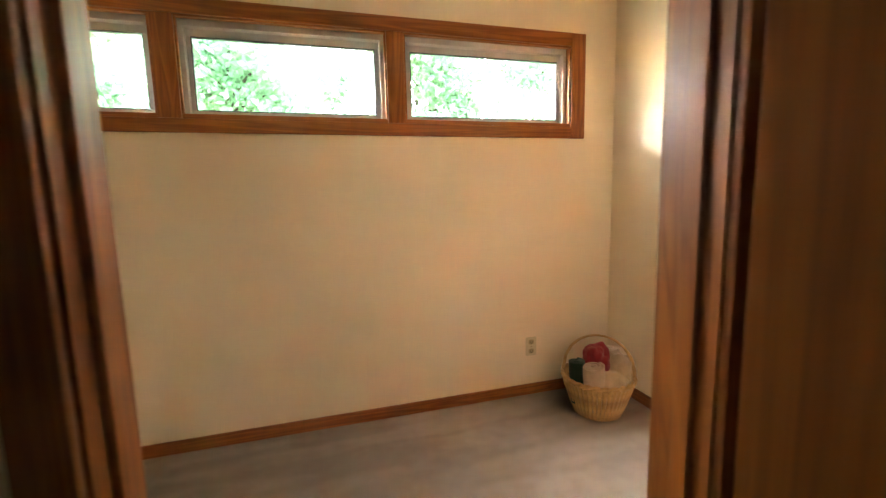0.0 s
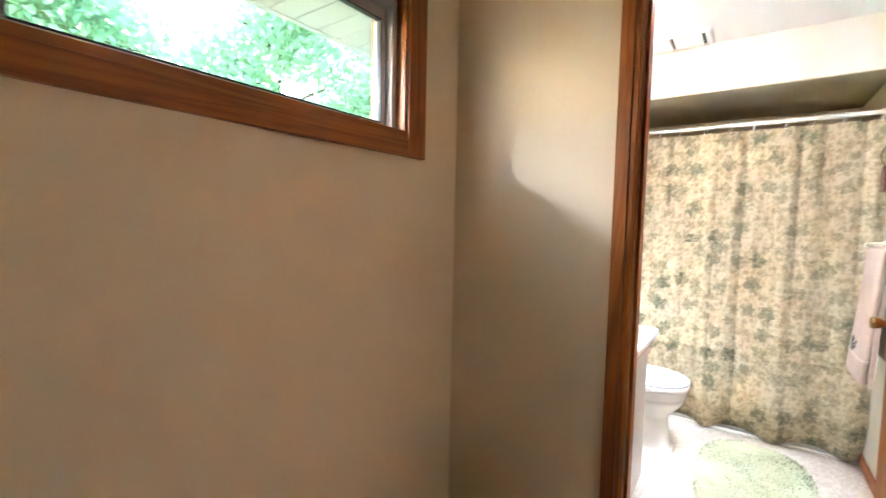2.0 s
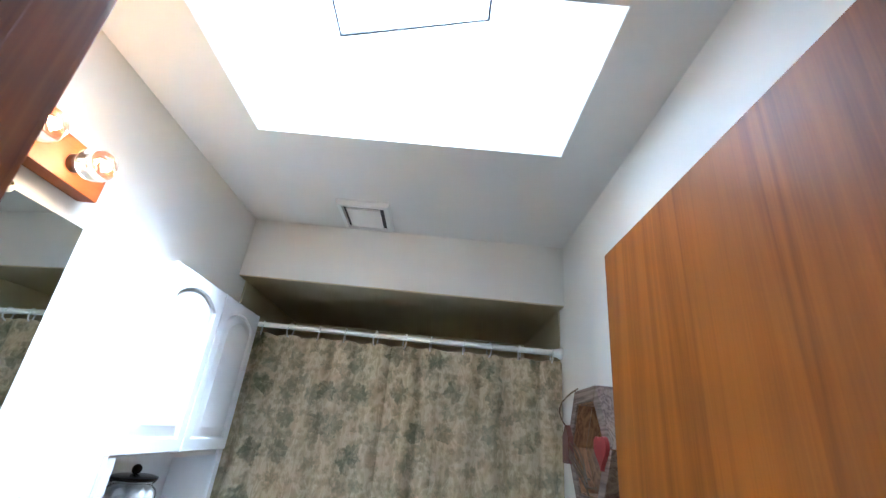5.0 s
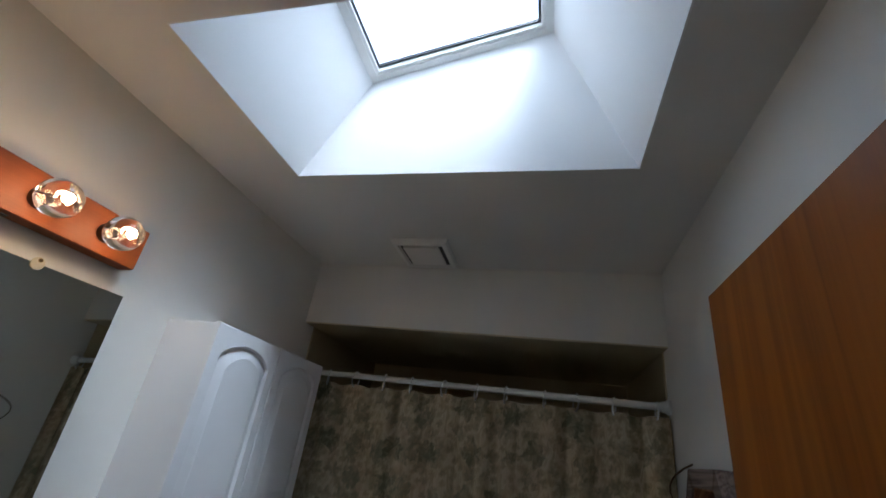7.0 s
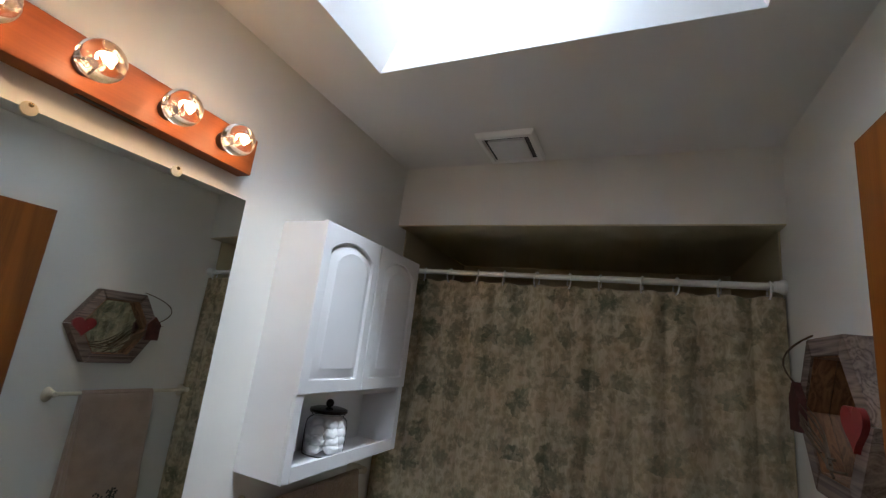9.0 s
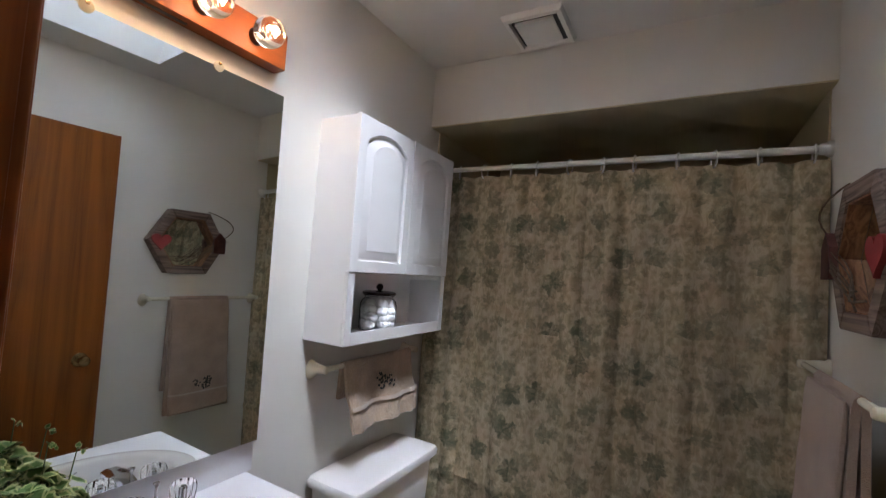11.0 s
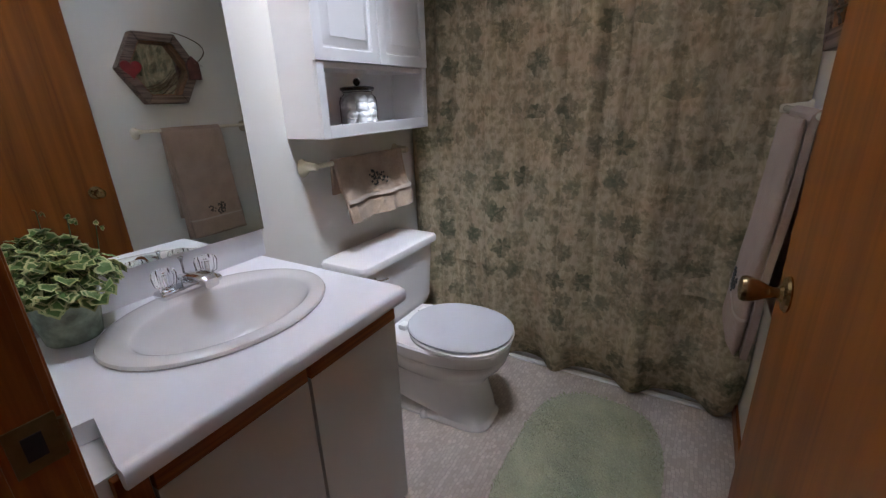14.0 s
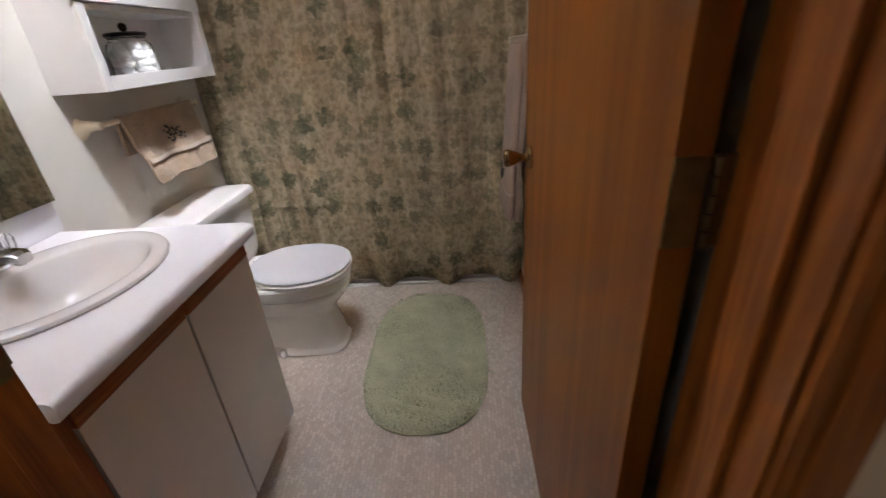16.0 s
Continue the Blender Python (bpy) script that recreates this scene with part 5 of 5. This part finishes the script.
curtain = thing("shower_curtain", 1.68, 0.76, 0.03, "tan shower curtain printed with green ivy leaves", "curtain")
CW, CH = 1.501, 1.872
def drape(u, v):
    """u across from the south wall, v up."""
    y = 0.005 + u * CW
    low = 1 - v
    near = min(abs(y - q) for q in RING_Y)
    x = 1.680 + 0.018 * v ** 3
    fold = math.cos(2 * math.pi * (y - 0.085 + 0.02 * math.sin(7 * y)) / 0.33)
    pleat = math.cos(2 * math.pi * (y - 0.045) / 0.128 + 0.5 * math.sin(5 * y))
    x += -(0.006 + 0.017 * low ** 1.3) * fold - 0.010 * pleat * (0.35 + 0.65 * v) - 0.0095 * abs(math.sin(math.pi * y / 0.083 + 2 + 0.6 * math.sin(9 * y))) ** 0.8
    x += 0.014 * low * noise.noise(Vector((u * 6, v * 1.6, 0)))
    z = 0.030 + v * CH
    if v > 0.9:
        z -= 0.010 * min(1.0, (near / 0.06) ** 2) * (v - 0.9) * 10
        x = x + (ROD_X - 0.004 - x) * (v - 0.9) * 10 * math.exp(-(near / 0.03) ** 2)
    if v < 0.12:
        k = (0.12 - v) / 0.12
        z -= 0.012 * fold * k + 0.006 * k
        x += (1.770 - 0.066 * max(0.0, fold) ** 1.5 - x) * k ** 1.5
    x -= 0.006 * math.exp(-((z - 0.535 - 0.01 * math.sin(3 * y)) / 0.011) ** 2)
    return Vector((x, y, z))
part("fabric", sheet(bmesh.new(), 240, 150, drape, 0.0015, lambda u, v: (u * CW * 1.12, v * CH)), M_CURTAIN, curtain)
part("hem", sheet(bmesh.new(), 240, 2, lambda u, v: drape(u, 0.955 + 0.0015 * v) + Vector((-0.0022, 0, 0)), 0.0008, lambda u, v: (u * CW * 1.12, CH * 0.955)), M_CURTAIN, curtain, "stitched top hem")

# ---- exhaust fan in the ceiling ----
vent = thing("exhaust_fan", 1.485, 0.945, CEIL - 0.02, "square white ceiling exhaust fan cover", "exhaust fan")
bm = bmesh.new()
def sq(h, z):
    return [Vector((1.485 + sx * (h + 0.008), 0.945 + sy * h, z)) for sx, sy in ((-1, -1), (1, -1), (1, 1), (-1, 1))]
rings = [sq(0.117, CEIL - 0.0005), sq(0.117, CEIL - 0.008), sq(0.110, CEIL - 0.022), sq(0.094, CEIL - 0.024), sq(0.090, CEIL - 0.012), sq(0.02, CEIL - 0.010)]
loft(bm, rings)
part("cover", bm, M_PLASTIC, vent)
part("grille_gap", loft(bmesh.new(), [sq(0.0885, CEIL - 0.0125), sq(0.0885, CEIL - 0.014)]), M_GASKET, vent, "dark air gap")
part("centre_panel", loft(bmesh.new(), [sq(0.073, CEIL - 0.0145), sq(0.074, CEIL - 0.024), sq(0.071, CEIL - 0.0265)]), M_PLASTIC, vent)

# ---- hexagonal wooden mirror on the south wall ----
HX, HZ = 1.225, 1.555
hexm = thing("hexagonal_mirror", HX, 0.0, HZ - 0.19, "hexagonal barn-wood mirror with a red heart and twigs", "mirror")
def corner(k, r, y):
    a = k * math.pi / 3
    return Vector((HX + r * math.cos(a), y, HZ + r * 0.98 * math.sin(a)))
for k in range(6):
    bm = bmesh.new()
    g = 0.0015
    def seg(y):
        p = [corner(k, 0.212, y), corner(k + 1, 0.212, y), corner(k + 1, 0.160, y), corner(k, 0.160, y)]
        c = sum(p, Vector()) / 4
        return [q + (c - q).normalized() * g for q in p]
    loft(bm, [seg(0.001), seg(0.058), [q + (sum(seg(0.06), Vector()) / 4 - q) * 0.03 for q in seg(0.061)]])
    board = part("frame_board", bm, M_BARN, hexm)
    lining = [[corner(k, r, y), corner(k + 1, r, y)] for r, y in ((0.1596, 0.011), (0.1596, 0.056), (0.1550, 0.056), (0.1550, 0.011))]
    bm = bmesh.new()
    loft(bm, [[q[i] for q in lining] for i in (0, 1)])
    part("lining", bm, M_RAWPINE, board, "brown raw wood inner face")
part("looking_glass", loft(bmesh.new(), [[corner(k, 0.161, y) for k in range(6)] for y in (0.004, 0.010)]), M_MIRROR, hexm, "mirror glass")
bm = bmesh.new()
hp = []
for k in range(32):
    a = k * 2 * math.pi / 32
    hp.append((16 * math.sin(a) ** 3, 13 * math.cos(a) - 5 * math.cos(2 * a) - 2 * math.cos(3 * a) - math.cos(4 * a)))
loft(bm, [[Vector((HX - 0.150 + sx * 0.0031, y, HZ - 0.005 + sz * 0.0031)) for sx, sz in hp] for y in (0.0615, 0.073)])
part("heart", bm, M_HEART, hexm, "red painted wooden heart")
bm = bmesh.new()
house = [(-0.035, -0.06), (0.035, -0.06), (0.035, 0.025), (0.0, 0.065), (-0.035, 0.025)]
loft(bm, [[Vector((HX + 0.168 + a, y, HZ + 0.005 + c)) for a, c in house] for y in (0.0615, 0.080)])
part("birdhouse", bm, M_RUSTRED, hexm, "small dark red wooden birdhouse")
rnd = random.Random(21)
for k in range(7):
    z0 = HZ - 0.085 + rnd.uniform(-0.03, 0.03)
    x0 = HX - 0.09 + 0.04 * k * 0.6
    pts = [(x0 + 0.03 * j, 0.066 + 0.012 * math.sin(j * 0.9 + k), z0 - 0.03 * math.sin(j * 0.55 + k * 0.4) + 0.012 * j) for j in range(7)]
    part("twig", tube(bmesh.new(), pts, [0.003 - 0.0003 * j for j in range(7)], 6), M_TWIG, hexm)
pts = [(HX + 0.10 + 0.15 * math.sin(j * 0.26), 0.05 + 0.03 * math.sin(j * 0.4), HZ + 0.19 - 0.175 * (j / 10) ** 1.2) for j in range(11)]
part("wire_hanger", tube(bmesh.new(), pts, 0.0026, 6), M_TWIG, hexm, "curved dark twig")


# ---- potted ivy on the vanity ----
PX, PY = 0.195, 1.425
plant = thing("potted_ivy", PX, PY, ZC, "variegated ivy in a weathered zinc pot", "potted plant")
bm = lathe(bmesh.new(), (PX, PY, ZC + 0.0006), [(0.048, 0), (0.051, 0.004), (0.066, 0.104), (0.069, 0.106), (0.069, 0.112), (0.065, 0.113), (0.062, 0.109), (0.052, 0.05), (0.0, 0.048)], 40, cap1=False)
part("pot", bm, M_POT, plant, "tapered zinc pot")
part("soil", lathe(bmesh.new(), (PX, PY, ZC + 0.088), [(0.058, 0), (0.059, 0.006), (0.04, 0.012), (0.0, 0.013)], 24, cap1=False), M_SOIL, plant)
rnd = random.Random(5)
LEAF = [(0, 0), (0.26, -0.14), (0.54, -0.02), (0.53, 0.22), (0.56, 0.45), (0.35, 0.60), (0.0, 0.98), (-0.35, 0.60), (-0.56, 0.45), (-0.53, 0.22), (-0.54, -0.02), (-0.26, -0.14)]
leaf_mesh = None
count = 0
def ivy_mesh(fold):
    bm = bmesh.new()
    lay = bm.loops.layers.uv.new("UVMap")
    mid = bm.verts.new((0, 0.34, -0.04))
    rim = [bm.verts.new((x, y, 0.12 * abs(x) * fold + 0.06 * math.sin(y * 5 + x * 4))) for x, y in LEAF]
    for k in range(12):
        f = bm.faces.new((mid, rim[k], rim[(k + 1) % 12]))
        for lp, val in zip(f.loops, (0.0, 1.0, 1.0)):
            lp[lay].uv = (val, 0)
    me = bpy.data.meshes.new("leaf")
    bm.to_mesh(me)
    bm.free()
    me.materials.append(M_IVY)
    return me
kinds = [ivy_mesh(f) for f in (1.0, 1.8, -0.8)]
def add_leaf(p, d, size):
    ob = new("leaf", kinds[rnd.randrange(3)])
    ob.parent = plant
    q = Vector(d).normalized().to_track_quat("Y", "Z")
    ob.matrix_basis = Matrix.Translation(Vector(p) - plant.location) @ (q.to_matrix().to_4x4() @ Euler((rnd.uniform(-0.5, 0.5), rnd.uniform(-0.7, 0.7), 0)).to_matrix().to_4x4()) @ Matrix.Scale(size, 4)
for k in range(380):
    a = rnd.uniform(0, 2 * math.pi)
    el = rnd.random()
    r = 0.112 * math.sqrt(rnd.random()) * (1.0 + 0.2 * math.sin(3 * a))
    h = 0.205 - 1.7 * r * r / 0.125 * 0.55 + rnd.uniform(-0.035, 0.012) + 0.015 * noise.noise(Vector((r * 20 * math.cos(a), r * 20 * math.sin(a), 0)))
    h = max(h, 0.112 + 0.035 * rnd.random())
    p = Vector((PX + r * math.cos(a), min(PY + r * math.sin(a), N - 0.035), ZC + h))
    if p.x < 0.05:
        continue
    d = Vector((math.cos(a), math.sin(a), rnd.uniform(-0.9, 0.5) - r * 4))
    add_leaf(p, d, rnd.uniform(0.020, 0.037))
    if k % 4 == 0:
        part("stem", tube(bmesh.new(), [(PX + 0.02 * math.cos(a), PY + 0.02 * math.sin(a), ZC + 0.1), (PX + r * 0.6 * math.cos(a), min(PY + r * 0.6 * math.sin(a), N - 0.03), ZC + 0.1 + h * 0.5), p], [0.0018, 0.0015, 0.001], 5), M_STEM, plant)
for ex, ey, ez in ((0.045, -0.02, 0.262), (0.095, -0.01, 0.238)):
    p = Vector((PX + ex, PY + ey, ZC + ez))
    part("stem", tube(bmesh.new(), [(PX + ex * 0.5, PY + ey * 0.5, ZC + 0.12), (PX + ex * 0.9, PY + ey * 0.9, ZC + ez * 0.7), p], [0.0017, 0.0013, 0.001], 5), M_STEM, plant)
    for j in range(4):
        add_leaf(p + Vector((0.004 * j, 0, -0.005 * j)), (rnd.uniform(-1, 1), rnd.uniform(-1, 1), 0.8), 0.010)

# ---- hall: laundry basket with rolled towels ----
BX, BY = -0.425, 1.215
basket = thing("wicker_basket", BX, BY, 0, "round honey-coloured wicker basket with an arched handle", "basket")
def bowl_r(h):
    return 0.118 + 0.066 * (h / 0.20) ** 0.9
bm = bmesh.new()
NS = 44
for h, row in ((0.008, 0), (0.020, 1), (0.160, 0), (0.173, 1), (0.186, 0)):
    r = bowl_r(h)
    pts = [(BX + (r + 0.0045 * (1 if (k + row) % 2 else -1)) * math.cos(k * 2 * math.pi / NS), BY + (r + 0.0045 * (1 if (k + row) % 2 else -1)) * math.sin(k * 2 * math.pi / NS), h) for k in range(NS + 1)]
    tube(bm, pts, 0.0062, 6)
part("weave", bm, M_WICKER, basket)
stake = part("stake", tube(bmesh.new(), [(BX + bowl_r(h), BY, h) for h in (0.004, 0.07, 0.14, 0.20)], [0.0085, 0.0105, 0.0115, 0.0115], 7), M_WICKER, basket)
centre = Matrix.Translation((BX, BY, 0))
for k in range(1, NS):
    ob = new("stake", stake.data)
    ob.parent = basket
    ob.matrix_basis = Matrix.Translation(-basket.location) @ centre @ Matrix.Rotation(k * 2 * math.pi / NS, 4, 'Z') @ centre.inverted()
bm = bmesh.new()
for w in range(2):
    tube(bm, [(BX + (bowl_r(0.2) + 0.004 + 0.007 * math.cos(k * 0.9 + w * math.pi)) * math.cos(k * 2 * math.pi / 90), BY + (bowl_r(0.2) + 0.004 + 0.007 * math.cos(k * 0.9 + w * math.pi)) * math.sin(k * 2 * math.pi / 90), 0.207 + 0.007 * math.sin(k * 0.9 + w * math.pi)) for k in range(91)], 0.0085, 6)
part("braided_rim", bm, M_WICKER, basket)
part("inner_wall", lathe(bmesh.new(), (BX, BY, 0.008), [(bowl_r(h) - 0.004, h) for h in (0.0, 0.05, 0.1, 0.15, 0.19)] + [(bowl_r(h) - 0.008, h) for h in (0.19, 0.1, 0.0)], 44, cap0=False, cap1=False), M_WICKER, basket)
part("bottom", lathe(bmesh.new(), (BX, BY, 0.0005), [(0.116, 0), (0.118, 0.008), (0.0, 0.009)], 36, cap1=False), M_WICKER, basket)
bm = bmesh.new()
ha = radians(-38)
for w in range(3):
    pts = []
    for j in range(25):
        a = math.pi * j / 24
        d = -math.cos(a) * (bowl_r(0.2) + 0.002)
        tw = 0.005
        pts.append((BX + d * math.cos(ha) + tw * math.cos(j * 0.8 + w * 2.09), BY + d * math.sin(ha) + tw * math.sin(j * 0.8 + w * 2.09), 0.19 + 0.245 * math.sin(a) ** 0.8))
    tube(bm, pts, 0.0048, 6)
part("handle", bm, M_WICKER, basket)


def rolled_towel(name, mat, label, base, axis, r, length, seed, group=""):
    """A towel rolled into a spiral log."""
    ob = None
    q = Vector(axis).normalized().to_track_quat("Z", "Y")
    c = Vector(base)
    turns, n = 3.2, 90
    def f(u, v):
        a = u * turns * 2 * math.pi + seed
        rr = 0.010 + (r - 0.010) * u
        rr *= 1 + 0.07 * noise.noise(Vector((math.cos(a) * 2, math.sin(a) * 2, v * 4 + seed)))
        sag = 0.012 * noise.noise(Vector((v * 3, seed, u * 2)))
        return c + q @ Vector((rr * math.cos(a) + sag, rr * math.sin(a), v * length + 0.006 * noise.noise(Vector((u * 6, seed, 1)))))
    ob = mesh_object(name, sheet(bmesh.new(), n, 10, f, min(0.010, r / 6)), mat)
    return tagged(ob, label, "towel", group)


def crumpled(name, mat, label, centre, radii, seed, group=""):
    """A towel stuffed into the basket in soft folds."""
    bm = bmesh.new()
    bmesh.ops.create_icosphere(bm, subdivisions=5, radius=1.0)
    for v in bm.verts:
        d = v.co.normalized()
        w = 1 + 0.26 * noise.noise(d * 1.3 + Vector((seed, 0, 0))) - 0.22 * abs(noise.noise(d * 1.7 + Vector((0, seed, 0)))) + 0.025 * noise.noise(d * 8 + Vector((seed, seed, 0)))
        v.co = Vector((centre[0] + d.x * radii[0] * w, centre[1] + d.y * radii[1] * w, centre[2] + d.z * radii[2] * w))
    return tagged(mesh_object(name, bm, mat), label, "towel", group)


G = "towels in the wicker basket"
rolled_towel("rolled_towel", M_BEIGECLOTH, "beige terry towel rolled up in the basket", (BX - 0.06, BY - 0.075, 0.06), (-0.14, -0.02, 1), 0.062, 0.245, 0.5, G)
crumpled("folded_towel", M_BEIGECLOTH, "beige terry towel bunched over the basket rim", (BX + 0.0, BY - 0.10, 0.205), (0.105, 0.058, 0.07), 2.0, G)
rolled_towel("rolled_towel", M_GREENCLOTH, "bottle-green towel rolled up in the basket", (BX - 0.115, BY + 0.005, 0.07), (-0.08, 0.02, 1), 0.05, 0.235, 1.4, G)
crumpled("folded_towel", M_CRIMSON, "crimson terry towel folded into a peak", (BX - 0.002, BY + 0.02, 0.285), (0.092, 0.075, 0.10), 5.2, G)
crumpled("folded_towel", M_CRIMSON, "crimson terry cloth tucked among the towels", (BX + 0.022, BY - 0.015, 0.185), (0.06, 0.055, 0.075), 6.3, G)
rolled_towel("rolled_towel", M_CREAMCLOTH, "cream terry towel rolled and leaning on the handle", (BX + 0.085, BY + 0.035, 0.10), (0.05, 0.02, 1), 0.055, 0.245, 2.7, G)
crumpled("folded_towel", M_BEIGECLOTH, "beige terry towel slumped over the rim", (BX + 0.10, BY - 0.05, 0.225), (0.085, 0.085, 0.13), 9.1, G)

# ---- power outlet ----
outlet = thing("power_outlet", -0.677, N, 0.3, "ivory double power outlet on the wall", "power outlet")
part("cover_plate", boxes((-0.712, -0.642, N - 0.0065, N - 0.0005, 0.243, 0.357), bevel=0.0025), M_OUTLET, outlet)
for z in (0.272, 0.328):
    bm = loft(bmesh.new(), [[Vector((-0.677 + p.x, y, z + p.y)) for p in [Vector((v.x, v.y)) for v in oval(0, 0, 0, 0.0165, 0.0145, 24, 3.5)]] for y in (N - 0.0066, N - 0.009)])
    face = part("socket", bm, M_OUTLETFACE, outlet, "tan receptacle face")
    part("slot", boxes((-0.6845, -0.6825, N - 0.0098, N - 0.0091, z - 0.003, z + 0.006), (-0.6715, -0.6695, N - 0.0098, N - 0.0091, z - 0.003, z + 0.006), (-0.679, -0.675, N - 0.0098, N - 0.0091, z - 0.010, z - 0.006)), M_GASKET, face)
part("screw", lathe(bmesh.new(), (-0.677, N - 0.0066, 0.30), [(0.003, 0), (0.0025, 0.001), (0, 0.0012)], 10, (0, -1, 0), True, False), M_CHROME, outlet)

# ---- trees outside the hall window ----
def tree(x, y, height, spread, seed, leaves):
    rnd = random.Random(seed)
    t = thing("tree", x, y, -0.6, "leafy green deciduous tree in summer leaf", "tree", "trees outside the window")
    bm = bmesh.new()
    tube(bm, [(x, y, -0.6), (x + 0.1, y, height * 0.25), (x - 0.05, y + 0.1, height * 0.55), (x + 0.05, y, height * 0.9)], [0.17, 0.14, 0.09, 0.03], 10)
    tips = []
    for k in range(38):
        a, h = k * 2.4 + rnd.uniform(-0.3, 0.3), height * rnd.uniform(0.05, 0.95)
        L = spread * rnd.uniform(0.5, 1.0) * (1.1 - 0.6 * h / height)
        p0 = Vector((x, y, h))
        p1 = p0 + Vector((math.cos(a) * L * 0.5, math.sin(a) * L * 0.5, L * 0.25))
        p2 = p0 + Vector((math.cos(a) * L, math.sin(a) * L, L * rnd.uniform(0.1, 0.5)))
        tube(bm, [p0, p1, p2], [0.05, 0.03, 0.01], 6)
        tips += [p1.lerp(p2, q) for q in (0.0, 0.35, 0.7, 1.0)]
    part("trunk", bm, M_BARK, t)
    n = leaves
    cents = np.array([tips[rnd.randrange(len(tips))] for _ in range(n)])
    g = np.random.RandomState(seed)
    cents = cents + g.normal(0, 0.42, (n, 3))
    d1 = g.normal(0, 1, (n, 3)); d1 /= np.linalg.norm(d1, axis=1)[:, None]
    d2 = np.cross(d1, g.normal(0, 1, (n, 3))); d2 /= np.linalg.norm(d2, axis=1)[:, None]
    s = g.uniform(0.05, 0.11, (n, 1))
    pts = np.stack([cents - d1 * s, cents - d2 * s * 0.55, cents + d1 * s, cents + d2 * s * 0.55], 1).reshape(-1, 3)
    me = bpy.data.meshes.new("crown")
    me.from_pydata(pts.tolist(), [], np.arange(n * 4).reshape(-1, 4).tolist())
    me.materials.append(M_FOLIAGE)
    ob = new("crown", me)
    ob.parent = t
    ob.location = -t.location
    return t


for x, y, h, sp, sd in ((-3.6, 10.4, 6.4, 2.6, 1), (-7.0, 13.0, 6.5, 2.8, 2), (0.9, 10.8, 5.4, 2.5, 3), (4.4, 9.4, 6.2, 2.7, 4), (-1.2, 15.5, 5.6, 2.6, 5), (7.2, 7.4, 6.0, 2.6, 6), (9.5, 11.0, 7.0, 3.0, 7)):
    tree(x, y, h, sp, sd, 27000)

# ---- lining boards under the eave ----
me = mesh_object("soffit_panel", boxes((0, 0.118, 1.68, 2.279, 2.194, 2.204), bevel=0.003), M_SOFFIT, False)
base = me.data
bpy.data.objects.remove(me)
for k in range(62):
    ob = new("soffit_panel", base)
    ob.parent = eave
    ob.location = (-4.9 + k * 0.124, 0, 0)
